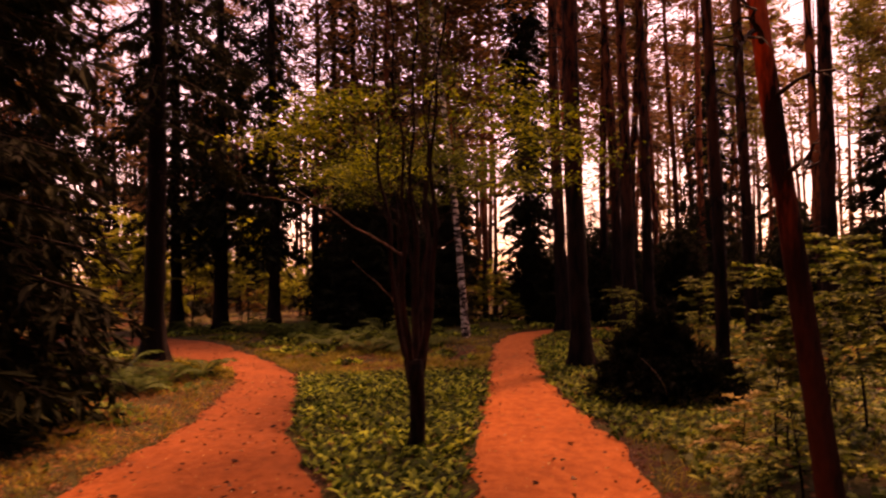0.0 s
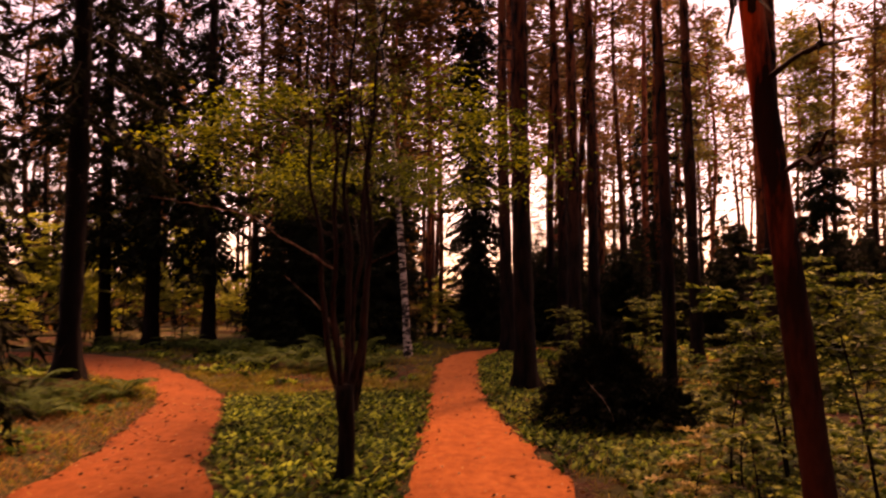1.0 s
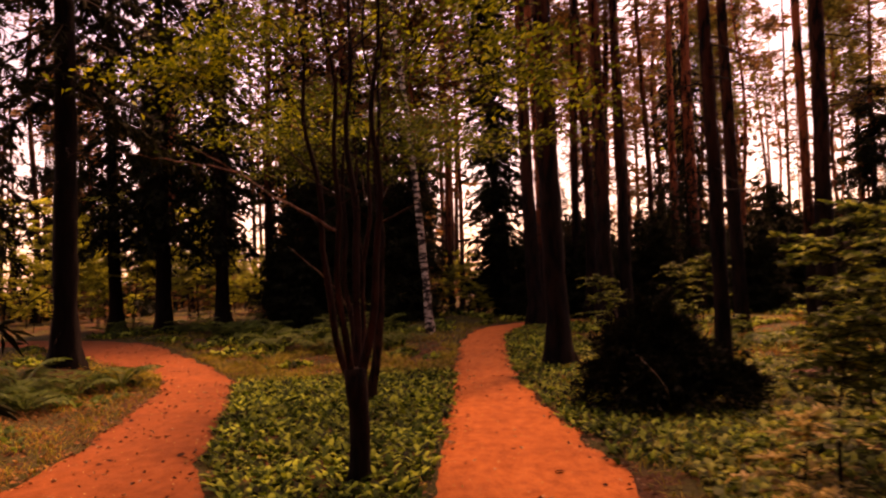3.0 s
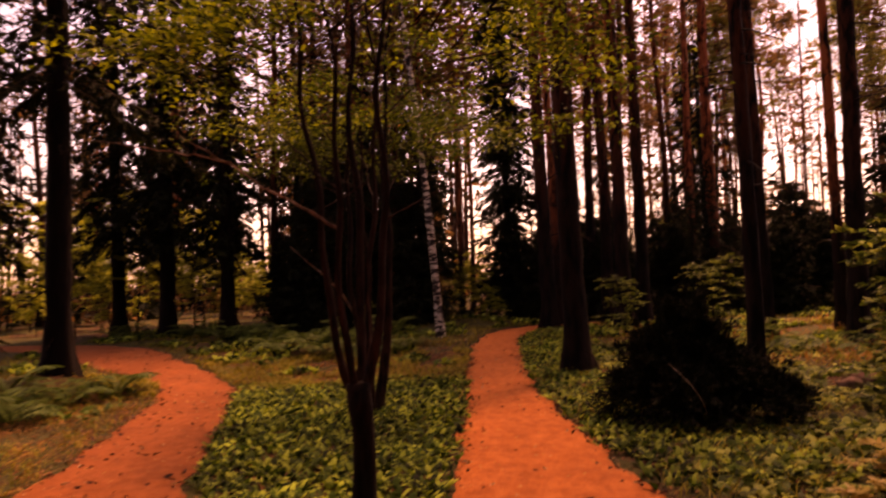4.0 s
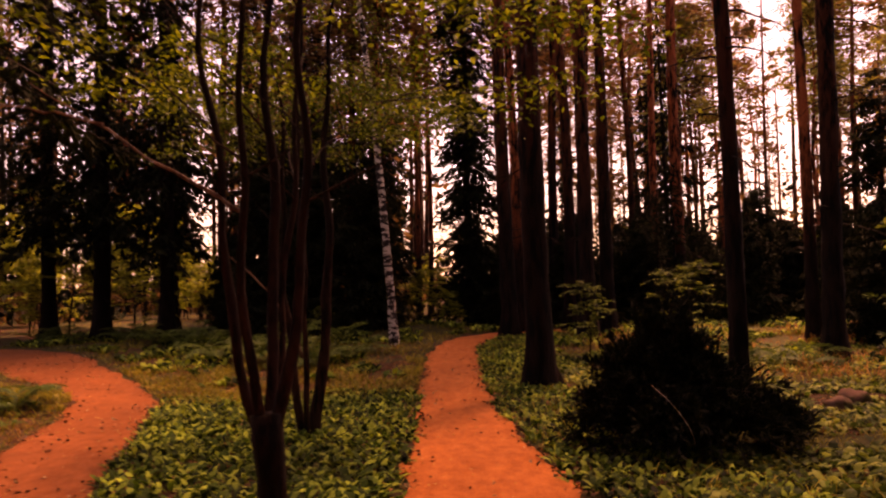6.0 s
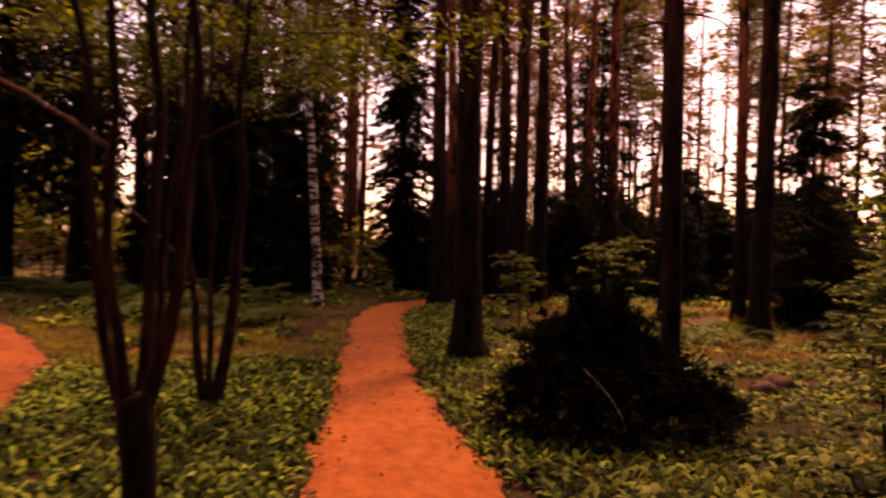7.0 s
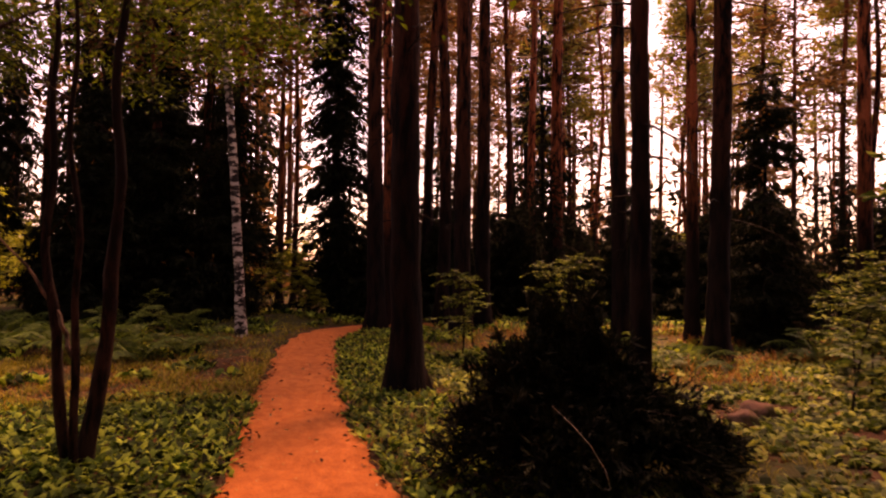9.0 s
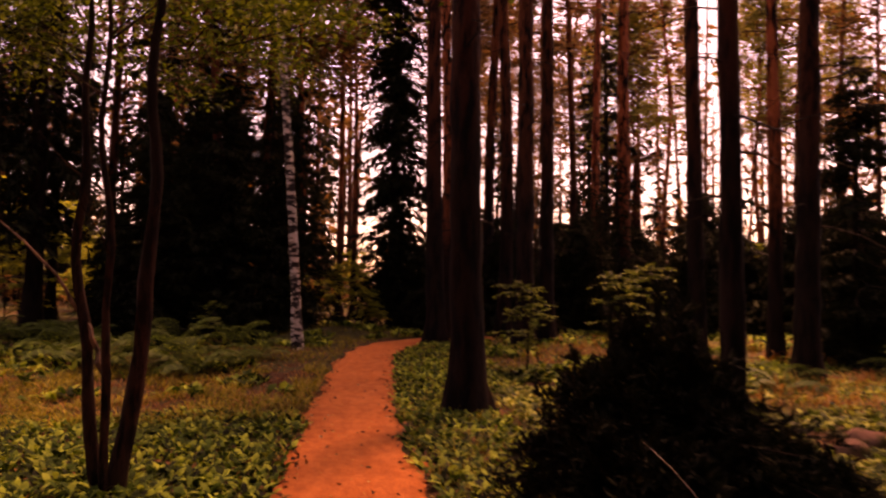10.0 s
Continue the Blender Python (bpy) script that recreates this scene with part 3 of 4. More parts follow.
bare_bough(fork_tree, [(-0.1, 0, 1.85), (-0.37, 0, 2.02), (-0.85, 0, 2.34), (-1.15, 0, 2.52)], 0.013)
bare_bough(fork_tree, [(-0.79, 0, 2.31), (-1.29, 0, 2.43), (-1.7, 0, 2.49)], 0.008)
slim_tree = many_stems("small_tree", -0.42, 10.65, "slender young tree with several stems rising from the ground cover", [(-0.26, 0.05, 0.1, 4.0), (-0.04, -0.15, 0.07, 4.2), (0.26, 0.05, 0.125, 4.8)], 0.0, 0.1, (2.5, 4.3, 1.35), 6800, 52, DARK_LEAVES)

bare_bough(slim_tree, [(-0.04, 0, 0.75), (-0.12, 0, 0.98), (-0.24, 0, 1.25), (-0.5, 0, 1.55), (-0.9, 0.05, 1.9)], 0.022)


# low conifer bush, black-green, by the right of the path
def conifer_bush(x, y):
    root = thing("conifer_bush", x, y, ground_z(x, y), "low spreading black-green conifer bush beside the path", "bush")
    g = np.random.default_rng(55)
    b, limbs = Build(), Build()
    lobes = [(0.0, 0.0, 0.98, 0.95, 0.72, 240), (0.0, 0.1, 0.5, 0.45, 1.2, 90), (0.6, -0.15, 0.5, 0.5, 0.32, 80), (-0.45, 0.1, 0.6, 0.55, 0.85, 110), (-0.25, 0.2, 0.35, 0.35, 1.1, 50), (0.25, 0.25, 0.3, 0.3, 0.95, 30)]
    for cx, cy, rx, ry, hz, count in [lobe for lobe in lobes for _ in range(lobe[5])]:
        a, el = g.uniform(0, 2 * np.pi), g.random()
        rr = math.cos(el * 1.45) * g.uniform(0.65, 1.12)
        d = np.array([math.cos(a) * rx * rr, math.sin(a) * ry * rr, 0.05 + hz * math.sin(el * 1.5) * g.uniform(0.75, 1.15)])
        off = np.array([cx, cy, 0.0])
        k = np.linspace(0, 1, 5)
        pts = np.array([0, 0, 0.05]) + off * np.minimum(1, k * 2)[:, None] + d * k[:, None] + np.array([0, 0, 1]) * (0.22 * np.sin(k * np.pi) - 0.1 * k ** 3)[:, None]
        limbs.tube(pts[::2], [0.012, 0.008, 0.003], 3)
        n = 48
        u = g.uniform(0.25, 1.0, n)
        base = np.stack([np.interp(u, k, pts[:, q]) for q in range(3)], 1)
        w = d + g.normal(0, 0.55, (n, 3)) + np.array([0, 0, -0.1])
        w /= np.linalg.norm(w, axis=1)[:, None]
        tl = g.uniform(0.05, 0.14, n)
        b.leaves(base, w, np.array([0, 0, 1.0]) + g.normal(0, 0.5, (n, 3)), tl, tl * 0.2)
        for j in range(2):
            b.leaves(base + w * (tl * (0.3 + 0.3 * j))[:, None], w + g.normal(0, 0.5, (n, 3)), g.standard_normal((n, 3)), tl * 0.5, tl * 0.14)
    tagged(part("branchwork", limbs, SPRUCE_BARK, root), kind="stuff")
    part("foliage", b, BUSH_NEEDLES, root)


conifer_bush(2.88, 9.56)


# saplings with thin stems and layered sprays of leaves
def sapling_meshes(seed, h, leaf, sprays):
    g = np.random.default_rng(seed)
    stem, twig, leaves, single = Build(), Build(), Build(), []
    line = np.stack([0.1 * h * np.sin(np.linspace(0, 2, 8) + seed), 0.06 * h * np.cos(np.linspace(0, 2, 8)) - 0.06 * h, np.linspace(-0.03, h, 8)], 1)
    stem.tube(line, np.linspace(0.008 + 0.006 * h, 0.003, 8), 6)
    for _ in range(sprays):
        s = 0.4 + 0.6 * g.random() ** 0.75
        p = np.array([np.interp(s, np.linspace(0, 1, 8), line[:, q]) for q in range(3)])
        a, L = g.choice([0.3, 1.7, 2.9, 4.1, 5.4]) + g.normal(0, 0.25), g.uniform(0.2, 0.75) * (0.5 + 0.35 * h) * (1.2 - 0.5 * s)
        d = np.array([math.cos(a), math.sin(a), g.uniform(0.0, 0.5)])
        k = np.linspace(0, 1, 4)
        pts = p + d * (L * k)[:, None] + np.array([0, 0, 1]) * (-0.25 * L * k * k)[:, None]
        one = Build()
        for t in (twig, one):
            t.tube(pts, [0.006, 0.005, 0.003, 0.002], 3)
        single.append(one.mesh("twig", SHRUB_BARK))
        n = int(14 + 22 * L)
        u = g.uniform(0.15, 1.0, n)
        base = np.stack([np.interp(u, k, pts[:, q]) for q in range(3)], 1)
        side = np.array([-d[1], d[0], 0]) * g.choice([-1.0, 1.0], n)[:, None]
        w = d * 0.5 + side * g.uniform(0.5, 1, n)[:, None] + g.normal(0, 0.2, (n, 3)) + np.array([0, 0, -0.15])
        leaves.leaves(base, w, np.array([0, 0, 1.0]) + g.normal(0, 0.3, (n, 3)), g.uniform(0.7, 1.2, n) * leaf, g.uniform(0.4, 0.6, n) * leaf, 0.18)
    return stem.mesh("stem", SHRUB_BARK), leaves.mesh("foliage", SAPLING_LEAVES), twig.mesh("branchwork", SHRUB_BARK), single


def sapling(meshes, x, y, turn, scale, label, mat=None):
    root = thing("sapling", x, y, ground_z(x, y), label, "sapling", "saplings of the undergrowth")
    root.matrix_basis = pose(x, y, ground_z(x, y), 0, 0, turn) @ Matrix.Scale(scale, 4)
    part("stem", meshes[0], None, root)
    me = meshes[1]
    if mat:
        me = me.copy()
        me.materials[0] = mat
    tagged(part("foliage", me, None, root), kind="stuff")
    if y < 20:
        for me in meshes[3]:
            part("twig", me, None, root)
    else:
        tagged(part("branchwork", meshes[2], None, root), kind="stuff")


SAPLINGS = [sapling_meshes(201, 1.0, 0.09, 26), sapling_meshes(202, 1.7, 0.105, 42), sapling_meshes(203, 2.3, 0.115, 56)]
g = np.random.default_rng(300)
for kind, x, y, size in [(0, 2.35, 5.0, 0.8), (0, 1.95, 4.5, 0.5), (1, 2.7, 5.9, 0.7), (1, 3.05, 6.6, 0.7), (2, 3.45, 5.7, 0.75), (2, 3.1, 6.3, 0.7), (1, 3.7, 6.9, 0.85), (2, 4.3, 7.7, 0.85), (1, 4.5, 8.4, 0.8), (1, 4.7, 6.6, 1.0),
                      (2, 7.0, 11.4, 0.75), (2, 7.6, 10.8, 0.8), (1, 7.9, 12.4, 0.8), (1, 4.0, 16.6, 0.8), (0, 4.5, 17.2, 0.9), (1, 8.8, 13.2, 0.9), (0, 5.2, 14.6, 0.9), (0, 4.7, 12.2, 0.8), (1, 6.1, 18.0, 0.9), (1, 7.3, 19.0, 1.0), (0, 9.8, 14.2, 1.0), (1, 10.6, 12.6, 1.0),
                      (1, 1.3, 24.6, 0.9), (0, 2.2, 24.9, 1.0), (1, 0.3, 23.9, 0.8), (0, -1.2, 21.6, 0.8)]:
    sapling(SAPLINGS[kind], x, y, g.uniform(0, 360), size, "young sapling with thin stem and layered yellow-green leaves")
sapling(SAPLINGS[0], 2.15, 5.6, 40, 0.68, "small sapling with pale yellowing leaves", PALE_LEAVES)
sapling(SAPLINGS[0], 2.05, 5.2, 140, 0.4, "small sapling with pale yellowing leaves", PALE_LEAVES)
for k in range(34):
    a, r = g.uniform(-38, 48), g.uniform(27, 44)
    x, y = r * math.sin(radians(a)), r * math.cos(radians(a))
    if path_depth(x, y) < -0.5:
        sapling(SAPLINGS[k % 3], x, y, g.uniform(0, 360), g.uniform(1.0, 1.6), "distant bush of yellow-green leaves, sunlight painted into their colour", FAR_LEAVES)


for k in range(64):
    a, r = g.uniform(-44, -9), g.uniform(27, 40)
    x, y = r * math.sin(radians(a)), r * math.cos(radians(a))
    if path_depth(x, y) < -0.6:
        sapling(SAPLINGS[k % 3], x, y, g.uniform(0, 360), g.uniform(1.1, 2.1), "bush of yellow-green leaves under far trees, sunlight painted into their colour", FAR_LEAVES)
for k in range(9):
    sapling(SAPLINGS[k % 2], g.uniform(0.2, 2.6), g.uniform(24.2, 28.0), g.uniform(0, 360), g.uniform(0.7, 1.1), "bush of yellow-green leaves behind the path's bend, sunlight painted into their colour", FAR_LEAVES)


# ferns
def frond_mesh(seed):
    g = np.random.default_rng(seed)
    b = Build()
    k = np.linspace(0, 1, 12)
    x, z = 0.62 * k, 0.42 * np.sin(k * 1.9) * (1 - 0.25 * k)
    b.tube(np.stack([x, 0 * x, z], 1), np.linspace(0.006, 0.002, 12), 3)
    n = 26
    u = np.linspace(0.12, 0.99, n)
    base = np.stack([np.interp(u, k, x), 0 * u, np.interp(u, k, z)], 1)
    for s in (-1, 1):
        w = np.stack([0.45 + 0 * u, s + 0 * u, -0.25 + 0 * u], 1) + g.normal(0, 0.08, (n, 3))
        L = 0.2 * np.sin(np.pi * (0.12 + 0.85 * (1 - u)) ** 0.8) + 0.02
        b.leaves(base, w, np.array([[0, 0, 1.0]]).repeat(n, 0), L, 0.035, 0.1)
    return b.mesh("frond", FERN_LEAVES)


FRONDS = [frond_mesh(401), frond_mesh(402), frond_mesh(403)]


def fern(x, y, size, seed):
    g = np.random.default_rng(seed)
    root = thing("fern", x, y, ground_z(x, y), "green fern with arching feathery fronds on the forest floor", "fern", "ferns under the trees")
    for i in range(9):
        f = part("frond", FRONDS[i % 3], None, root)
        f.matrix_basis = pose(0, 0, 0, 0, g.uniform(-14, 18), i * 40 + g.uniform(-12, 12)) @ Matrix.Scale(size * g.uniform(0.75, 1.1), 4)


FERNS = [(-4.5, 12.1), (-4.9, 11.5), (-5.3, 12.2), (-4.2, 12.9), (-5.9, 11.8), (-4.6, 11.0), (-5.5, 10.9), (-2.1, 17.4), (-1.6, 17.0), (-2.8, 17.9), (-1.1, 17.6), (-3.4, 19.2), (-2.7, 19.6), (-4.2, 20.4), (-3.5, 20.8), (-5.0, 21.6), (-4.3, 22.0), (-5.9, 22.9), (-6.4, 23.4), (-0.8, 16.6), (-0.3, 17.4), (0.0, 18.2), (-1.6, 20.2), (-0.6, 20.6),  (10.6, 15.0), (11.2, 15.6), (9.9, 15.3), (9.3, 13.6), (-8.2, 24.0), (-9.0, 24.4), (7.2, 14.8), (6.4, 15.4)]
for k, (x, y) in enumerate(FERNS):
    fern(x, y, g.uniform(0.8, 1.25), 500 + k)


# ---- ground plants and litter ----
def scatter(count, x0, x1, y0, y1, keep, rng):
    xy = np.stack([rng.uniform(x0, x1, count), rng.uniform(y0, y1, count)], 1)
    return np.array([(x, y) for x, y in xy if keep(x, y)]).reshape(-1, 2)


def on_ground(xy, lift=0.0):
    return np.array([(x, y, ground_z(x, y) + lift) for x, y in xy]).reshape(-1, 3)


def bare(x, y, grain=1.0):
    return noise.noise((x * grain, y * grain, 11))


def island(x, y):
    return 4.6 < y < 13.6 + 0.6 * bare(x, y, 1.0) and edge(SIDE_RIGHT, y) + 0.03 + 0.12 * bare(x, y, 2.5) < x < edge(MAIN_LEFT, y) + 0.0 + 0.12 * bare(x, y, 2.7)


def right_bed(x, y):
    return 7.3 < y < 21 and edge(MAIN_RIGHT, y) - 0.0 + 0.12 * bare(x, y, 2.6) < x < edge(MAIN_RIGHT, y) + 1.5 + 0.8 * bare(x, y, 0.6)


def right_field(x, y):
    return x > edge(MAIN_RIGHT, y) + (1.2 if y > 8 else 0.35) and 4.0 + 1.4 * bare(x, y, 0.7) < y < 17 and x < 12 and bare(x, y, 1.2) > -0.2


def cover(name, label, xy, leaf_range, width, seed, mat):
    r = np.random.default_rng(seed)
    b = Build()
    for _ in range(3):
        p = on_ground(xy + r.normal(0, 0.02, xy.shape), -0.01)
        a = r.uniform(0, 2 * np.pi, len(p))
        L = r.uniform(*leaf_range, len(p))
        b.blades(p, np.stack([np.cos(a), np.sin(a), 0 * a], 1), L, L * r.uniform(0.75, 1.2, len(p)) * width, r.uniform(0.3, 0.75, len(p)))
    tagged(part(name, b, mat), label, "plants", kind="stuff")


r7 = np.random.default_rng(70)
cover("ground_cover", "dense bed of small broad green leaves between the two paths", scatter(13000, -4, 1.2, 4.5, 14, island, r7), (0.06, 0.15), 0.34, 71, COVER_LEAVES)
cover("ground_cover", "bed of broad green leaves along the path's edge", scatter(11000, 1.4, 5.5, 7.3, 21, right_bed, r7), (0.06, 0.15), 0.34, 72, COVER_LEAVES)
cover("ground_cover", "yellow-green low plants under the pines", scatter(21500, 1.8, 12, 3.0, 17, right_field, r7), (0.06, 0.15), 0.5, 73, SAPLING_LEAVES)


cover("low_plants", "low green plants scattered under the trees", scatter(20000, -9, 14, 14, 28, lambda x, y: path_depth(x, y) < -0.25 and not right_bed(x, y) and y > 15 + 0.8 * bare(x, y, 1.0) and bare(x, y, 0.8) > 0.05, r7), (0.1, 0.24), 0.4, 74, COVER_LEAVES)
cover("low_plants", "low green plants scattered on the bank", scatter(1500, -8, -3, 5, 14, lambda x, y: path_depth(x, y) < -0.3 and bare(x, y, 0.9) > 0.1, r7), (0.08, 0.18), 0.45, 75, FERN_LEAVES)


def grassy(x, y):
    d = path_depth(x, y)
    return d < 0.05 * bare(x, y, 3.0) and bare(x, y, 0.9) > (-0.1 if d < -0.35 else -0.35) and not (island(x, y) and y < 13)


b = Build()
for n, box in ((32000, (-7, 5, 3.0, 13)), (34000, (-9, 10, 13, 25)), (16000, (-5, 1.5, 13, 17)), (9000, (-16, 20, 25, 40)), (14000, (-8, 8, -6, 4))):
    p = on_ground(scatter(n, *box, grassy, r7), -0.01)
    a, L = r7.uniform(0, 2 * np.pi, len(p)), r7.uniform(0.06, 0.2, len(p))
    b.blades(p, np.stack([np.cos(a), np.sin(a), 0 * a], 1), L, 0.009 + 0.004 * (p[:, 1] > 13), r7.uniform(0.3, 0.8, len(p)))
tagged(part("grass", b, GRASS), "thin yellow-green grass along the paths and between trees", "grass", kind="stuff")

b = Build()
p = on_ground(scatter(9000, 4.5, 13, 12.5, 20, lambda x, y: bare(x, y, 0.9) > 0.05, r7), -0.01)
a, L = r7.uniform(0, 2 * np.pi, len(p)), r7.uniform(0.12, 0.38, len(p))
b.blades(p, np.stack([np.cos(a), np.sin(a), 0 * a], 1), L, 0.011, r7.uniform(0.2, 0.6, len(p)))
p = on_ground(scatter(5000, -4, 1.6, 13.2, 16.5, lambda x, y: path_depth(x, y) < 0 and bare(x, y, 1.2) > -0.2, r7), -0.01)
a, L = r7.uniform(0, 2 * np.pi, len(p)), r7.uniform(0.06, 0.16, len(p))
b.blades(p, np.stack([np.cos(a), np.sin(a), 0 * a], 1), L, 0.01, r7.uniform(0.3, 0.8, len(p)))
p = on_ground(scatter(9000, -6.0, -2.7, 4.5, 12.5, lambda x, y: path_depth(x, y) < 0.06 and bare(x, y, 1.1) > -0.25, r7), -0.01)
a, L = r7.uniform(0, 2 * np.pi, len(p)), r7.uniform(0.05, 0.15, len(p))
b.blades(p, np.stack([np.cos(a), np.sin(a), 0 * a], 1), L, 0.009, r7.uniform(0.4, 0.95, len(p)))
tagged(part("dry_grass", b, DRY_GRASS), "dry orange-brown grass under the pines", "grass", kind="stuff")

b = Build()
xy = scatter(2600, -4, 3, 2.5, 17, lambda x, y: path_depth(x, y) > 0.05 and r7.random() < 0.55, r7)
p = np.array([(x, y, land(x, y) + 0.036) for x, y in xy])
b.leaves(p, np.concatenate([r7.normal(0, 1, (len(p), 2)), r7.normal(0, 0.2, (len(p), 1))], 1), np.array([0, 0, 1.0]) + r7.normal(0, 0.3, (len(p), 3)), r7.uniform(0.008, 0.024, len(p)), r7.uniform(0.008, 0.018, len(p)))
tagged(part("path_specks", b, PALE_LEAVES), "tiny pale bits of leaf and grit on the earth path", "leaves", kind="stuff")

b = Build()
p = on_ground(scatter(36000, -8, 8, -5, 20, lambda x, y: path_depth(x, y) < 0.14 + 0.2 * bare(x, y, 2.0) and bare(x, y, 1.1) < 0.25, r7), 0.02)
b.leaves(p, np.concatenate([r7.normal(0, 1, (len(p), 2)), r7.normal(0, 0.25, (len(p), 1))], 1), np.array([0, 0, 1.0]) + r7.normal(0, 0.35, (len(p), 3)), r7.uniform(0.03, 0.08, len(p)), r7.uniform(0.02, 0.045, len(p)))
tagged(part("leaf_litter", b, LITTER), "scattered brown dead leaves on the forest floor", "leaves", kind="stuff")

b = Build()
xy = scatter(15000, -8, 3, 1.5, 20, lambda x, y: path_depth(x, y) > -0.05 and (r7.random() < 0.07 + 0.38 * (x < -1) * (bare(x, y, 1.3) > 0.0) + 0.6 * (path_depth(x, y) < 0.14)), r7)
p = np.array([(x, y, land(x, y) + 0.034) for x, y in xy])
b.leaves(p, np.concatenate([r7.normal(0, 1, (len(p), 2)), r7.normal(0, 0.15, (len(p), 1))], 1), np.array([0, 0, 1.0]) + r7.normal(0, 0.25, (len(p), 3)), r7.uniform(0.015, 0.065, len(p)), r7.uniform(0.012, 0.04, len(p)), 0.5)
tagged(part("path_litter", b, PATH_BITS), "dark and pale bits of leaf and bark on the earth path", "leaves", kind="stuff")


def fallen_leaf_mesh(seed):
    r = np.random.default_rng(seed)
    k = np.linspace(0, 1, 6)
    half = 0.42 * np.sin(np.pi * np.clip(k, 0.02, 0.98)) ** 0.8 * r.uniform(0.8, 1.1)
    curl = r.uniform(0.15, 0.4)
    v, f = [], []
    for i in range(6):
        z = curl * (k[i] - 0.5) ** 2 + 0.03
        v += [(k[i] - 0.5, -half[i], z + curl * half[i]), (k[i] - 0.5, 0, z), (k[i] - 0.5, half[i], z + curl * half[i] * r.uniform(0.4, 1.2))]
    for i in range(5):
        for j in (0, 1):
            f.append((3 * i + j, 3 * i + j + 3, 3 * i + j + 4, 3 * i + j + 1))
    b = Build()
    b.add(v, f)
    return b.mesh("fallen_leaf", FALLEN)


FALLEN_MESHES = [fallen_leaf_mesh(k) for k in (1, 2, 3, 4)]
for x, y in scatter(420, -4.2, 1.8, 3.2, 15, lambda x, y: path_depth(x, y) > 0.02 and r7.random() < (0.8 * (bare(x, y, 0.9) > -0.15) if x < -1 else 0.12), r7):
    ob = new("fallen_leaf", FALLEN_MESHES[int(r7.integers(4))])
    ob.matrix_basis = pose(x, y, land(x, y) + 0.034, r7.uniform(-12, 12), r7.uniform(-12, 12), r7.uniform(0, 360)) @ Matrix.Scale(r7.uniform(0.025, 0.08), 4)
    tagged(ob, "dry dark brown leaf lying on the earth path", "leaf", "fallen leaves on the path")


# stones, dead twig and a fallen branch
def stone(x, y, size, seed):
    bm = bmesh.new()
    bmesh.ops.create_icosphere(bm, subdivisions=3, radius=1)
    for v in bm.verts:
        v.co *= 1 + 0.3 * noise.noise(v.co * 1.6 + Vector((seed, 0, 0)))
        v.co = Vector((v.co.x * size, v.co.y * size * 0.7, v.co.z * size * 0.7))
    me = bpy.data.meshes.new("stone")
    bm.to_mesh(me)
    bm.free()
    me.materials.append(STONE)
    me.shade_smooth()
    ob = new("stone", me)
    ob.location = (x, y, ground_z(x, y) + size * 0.2)
    tagged(ob, "pinkish mossy stone lying in low plants", "stone", "stones by the bush")


stone(5.45, 11.35, 0.17, 3)
stone(5.8, 11.6, 0.22, 9)

b = Build()
b.tube([(2.325, 8.86, 0.68), (2.365, 8.68, 0.61), (2.445, 8.63, 0.51), (2.525, 8.62, 0.38), (2.575, 8.66, 0.27), (2.605, 8.82, 0.22)], [0.001, 0.0015, 0.002, 0.0022, 0.002, 0.0015], 5)
tagged(part("dead_twig", b, PALE_TWIG), "thin pale dead twig leaning on the conifer bush", "twig")

b = Build()
b.tube([(10.4, 14.9, 0.02), (11.0, 14.7, 0.12), (11.9, 14.6, 0.16), (12.9, 14.4, 0.1)], [0.1, 0.13, 0.12, 0.08], 10, 0, 0.06, 4)
tagged(part("fallen_log", b, SPRUCE_BARK, smooth=True), "dark rotting log lying among ferns", "log")

# ---- the wood all round: repeats of a few trees ----
KINDS = [pine(-16, 34, 0.3, 21, (0.004, 0), 0.2, 101, PINE_BARK, 0.36, 2.3, 46, 34, 14, size=1.8), pine(16, 35, 0.26, 19, (-0.01, 0), 0.25, 102, RED_PINE_BARK, 0.3, 2.1, 46, 34, 14, size=1.8), pine(22, 30, 0.24, 20, (0.012, 0), 0.2, 103, PINE_BARK, 0.25, 1.9, 46, 34, 14, size=1.8),
         spruce(-20, 30, 0.3, 17, 1.6, 1.9, 160, (0, 0), 104, 0.55, size=2.0), spruce(-3.4, 36, 0.28, 14, 1.0, 1.7, 160, (0, 0), 105, 0.5, size=2.0),
         spruce(13.5, 27.5, 0.1, 4.4, 0.15, 1.75, 230, (0, 0), 106, 0.35, "bushy young spruce in the shade under pines", 0.6, 1.5)]
g = np.random.default_rng(900)
placed = [(-16, 34), (16, 35), (22, 30), (-20, 30), (-3.4, 36)]
GAPS = [(-12.5, 1.2), (4.9, 1.1), (9.1, 0.9), (30.5, 1.5)]


def try_tree(a, r, kinds):
    x, y = 0.3 + r * math.sin(radians(a)), 3.0 + r * math.cos(radians(a))
    if path_depth(x, y) > -1.2 or any((x - p) ** 2 + (y - q) ** 2 < 3.2 for p, q in placed) or any(abs(a - c) < w for c, w in GAPS):
        return
    placed.append((x, y))
    k = kinds[int(g.integers(len(kinds)))]
    copy_thing(KINDS[k], pose(x, y, ground_z(x, y) - 0.02, 0, 0, g.uniform(0, 360)) @ Matrix.Scale(g.uniform(0.8, 1.15), 4))


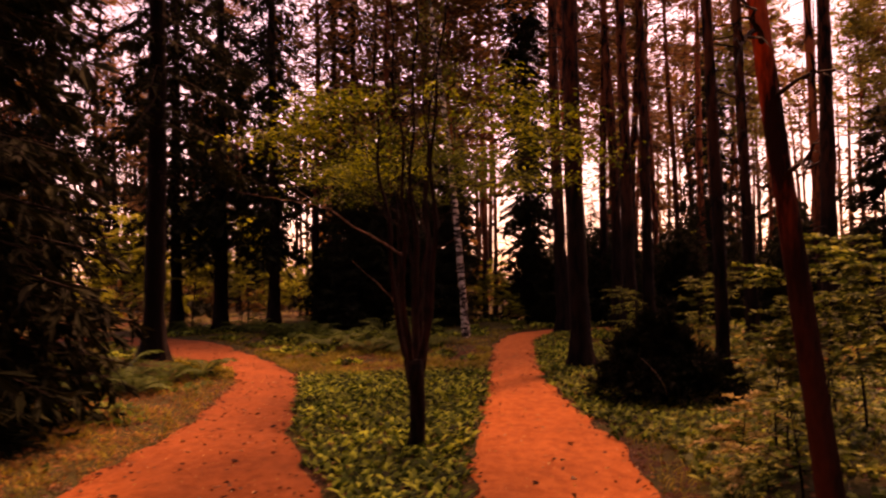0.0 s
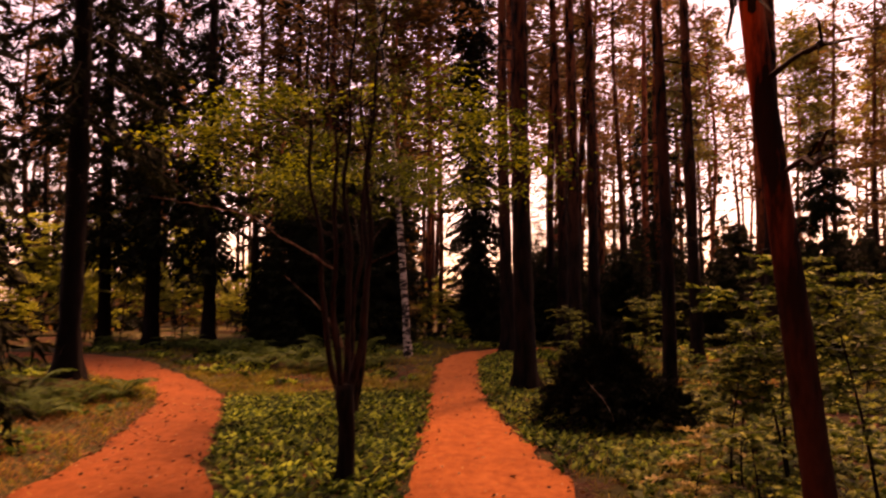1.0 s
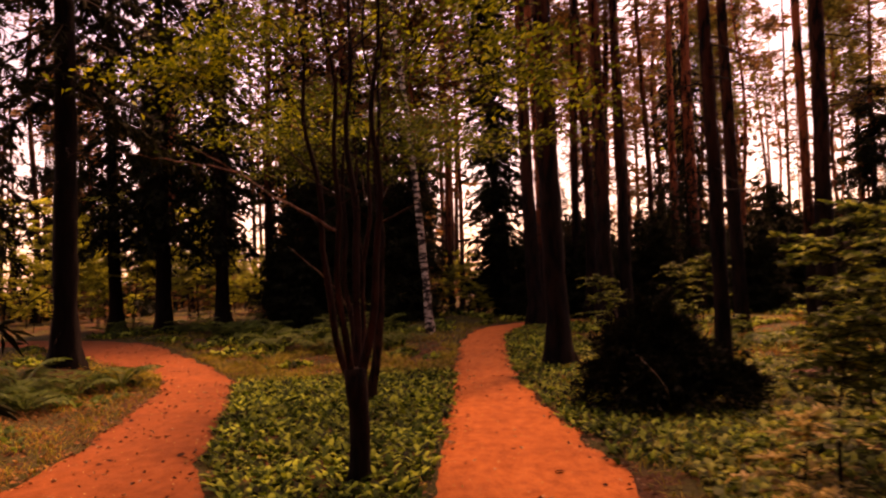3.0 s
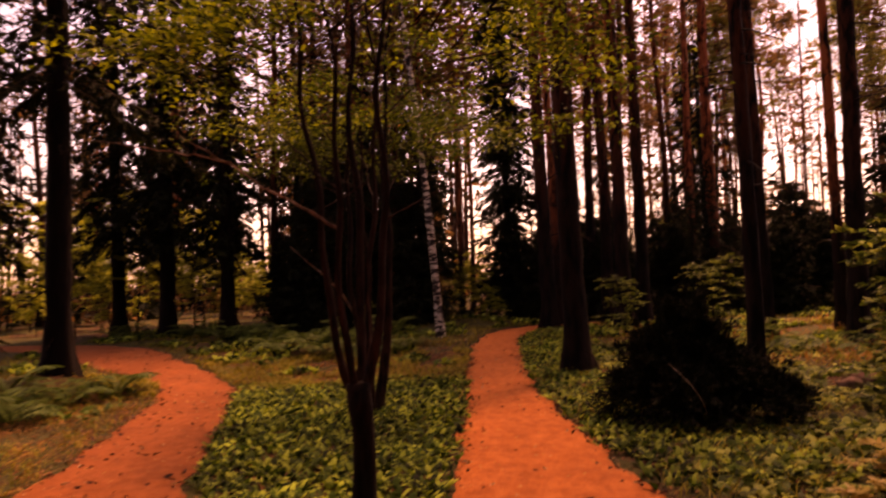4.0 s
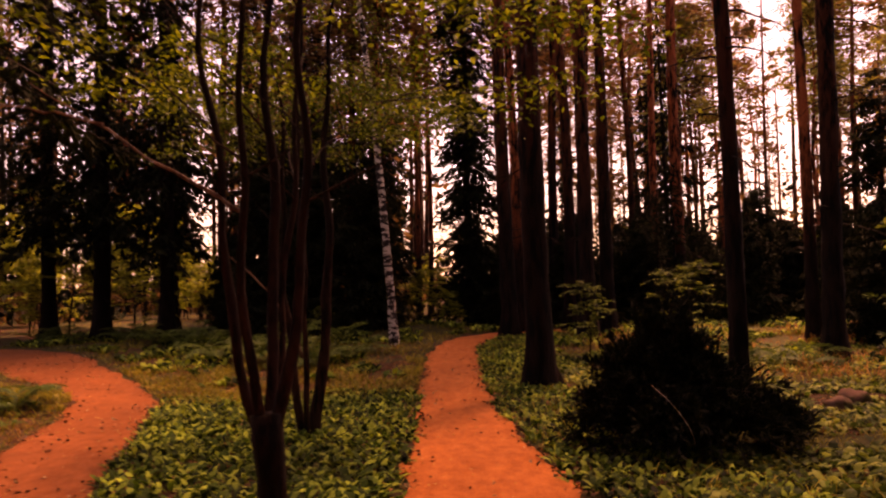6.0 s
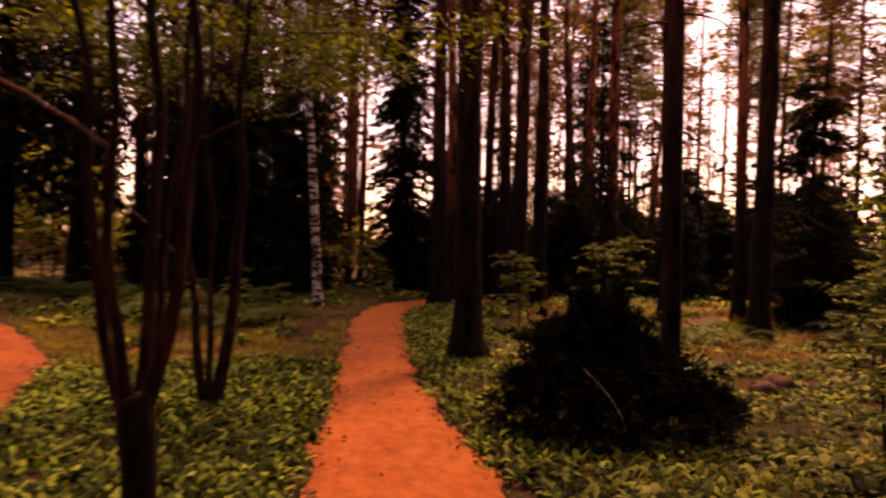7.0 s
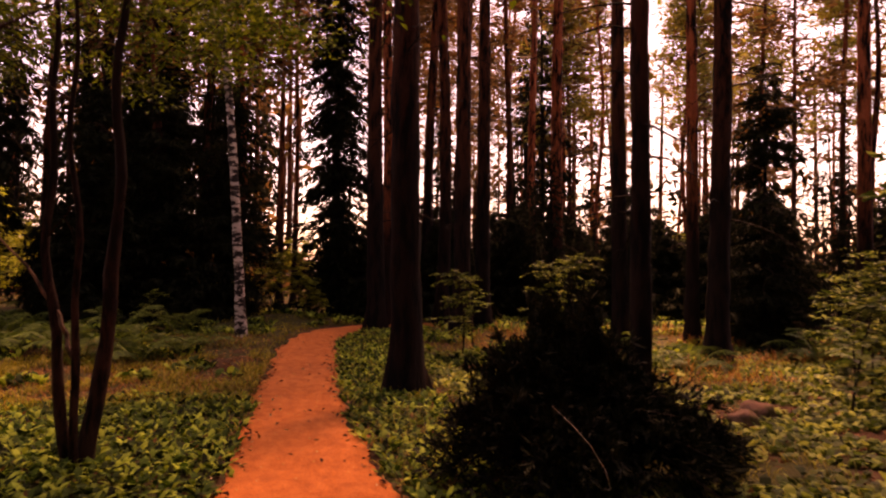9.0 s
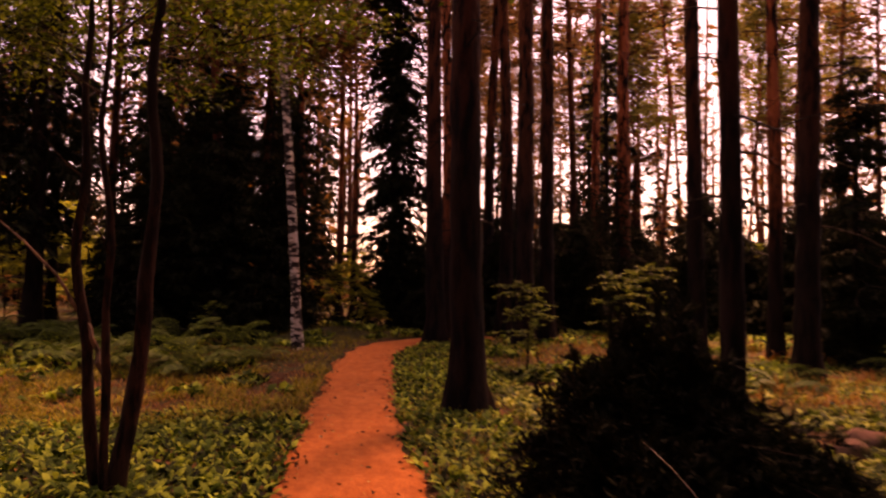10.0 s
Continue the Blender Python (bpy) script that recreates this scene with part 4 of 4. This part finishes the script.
for _ in range(56):
    try_tree(g.uniform(-40, 2), g.uniform(44, 66), (0, 3, 3, 4, 2))
for _ in range(32):
    try_tree(g.uniform(9.8, 22), g.uniform(22, 55), (0, 1, 2, 1, 4))
for _ in range(26):
    try_tree(g.uniform(20, 52), g.uniform(28, 62), (0, 1, 2, 1, 2, 4))
for _ in range(120):
    a, r = g.uniform(9, 52), g.uniform(21, 42)
    x, y = 0.3 + r * math.sin(radians(a)), 3.0 + r * math.cos(radians(a))
    if abs(a - 30.5) > 1.5 and path_depth(x, y) < -1:
        copy_thing(KINDS[4], pose(x, y, ground_z(x, y) - 0.02, 0, 0, g.uniform(0, 360)) @ Matrix.Scale(g.uniform(0.15, 0.36), 4))
for _ in range(46):
    a, r = g.uniform(9, 52), g.uniform(20, 33)
    x, y = 0.5 + r * math.sin(radians(a)), 4.0 + r * math.cos(radians(a))
    if path_depth(x, y) < -1.5:
        copy_thing(KINDS[5], pose(x, y, ground_z(x, y) - 0.02, 0, 0, g.uniform(0, 360)) @ Matrix.Scale(g.uniform(0.42, 0.85), 4))
# unseen trees behind and beside the camera, added to hold back light
for _ in range(110):
    try_tree(g.uniform(62, 298), g.uniform(6, 24), (0, 1, 2, 0, 4))


# ---- far wood: dense thicket and stems behind the near trees; unseen foliage behind the camera ----
def far_wood():
    r = np.random.default_rng(950)
    stems, dark, warm = Build(), Build(), Build()
    for _ in range(330):
        a, d = radians(r.uniform(-46, 60)), r.uniform(46, 95)
        if min(abs(math.degrees(a) - c) for c in (4.9, 9.1, -12.5, 30.5)) < 1.0:
            continue
        if a > 0.12 and r.random() < 0.55:
            continue
        x, y, w, h = d * math.sin(a), d * math.cos(a), r.uniform(0.1, 0.2), r.uniform(15, 24)
        lx = r.normal(0, 0.4)
        stems.tube([(x, y, -0.1), (x + lx * 0.4, y, h * 0.5), (x + lx, y, h)], [w, w * 0.75, w * 0.2], 5)
        n, groups = (100, 6) if -0.45 < a < 0.05 else (70, 5)
        cz = h * r.uniform(0.3, 1.0, groups)
        c = np.stack([x + lx * cz / h + r.normal(0, 1.5, groups) * (1.2 - cz / h), y + r.normal(0, 1.2, groups), cz], 1)[r.integers(0, groups, n)]
        base = c + r.normal(0, 1, (n, 3)) * np.array([0.55, 0.55, 0.4])
        (dark if r.random() < (0.45 if a < 0.1 else 0.25) else warm).leaves(base, r.normal(0, 1, (n, 3)), r.normal(0, 1, (n, 3)), r.uniform(0.35, 0.8, n), r.uniform(0.2, 0.4, n))
    for _ in range(520):
        a, d = radians(r.uniform(-46, 60)), r.uniform(38, 80)
        x, y, h = d * math.sin(a), d * math.cos(a), r.uniform(1.2, 5.5) * (0.5 if min(abs(math.degrees(a) - c) for c in (4.9, 9.1, -12.5)) < 1.2 else 0.35 if a < -0.1 else 1 if a < 0.1 else 1.25)
        n = 60
        z = h * r.random(n) ** 0.8
        base = np.stack([x + r.normal(0, 0.9, n) * (1.2 - z / h), y + r.normal(0, 0.9, n), z], 1)
        (dark if r.random() < 0.6 else warm).leaves(base, r.normal(0, 1, (n, 3)), r.normal(0, 1, (n, 3)), r.uniform(0.3, 0.7, n), r.uniform(0.16, 0.34, n))
    # unseen foliage added behind the camera, blocking sky light on trunks and boughs
    for _ in range(800):
        a, d = radians(r.uniform(64, 296)), r.uniform(16, 45)
        x, y, h = d * math.sin(a), d * math.cos(a), r.uniform(6, 22)
        n = 60
        z = h * r.random(n)
        base = np.stack([x + r.normal(0, 1.6, n), y + r.normal(0, 1.6, n), z], 1)
        dark.leaves(base, r.normal(0, 1, (n, 3)), r.normal(0, 1, (n, 3)), r.uniform(0.7, 1.4, n), r.uniform(0.4, 0.8, n))
    tagged(part("far_trunks", stems, PINE_BARK), "dense stand of distant dark and reddish tree trunks", "woods", kind="stuff")
    tagged(part("far_spruce_and_light_block", dark, NEEDLES), "dark foliage of the distant wood and its thicket, and unseen light-blocking foliage behind the camera", "woods", kind="stuff")
    tagged(part("far_pine_foliage", warm, PINE_NEEDLES), "brownish green foliage of the distant wood", "woods", kind="stuff")


far_wood()
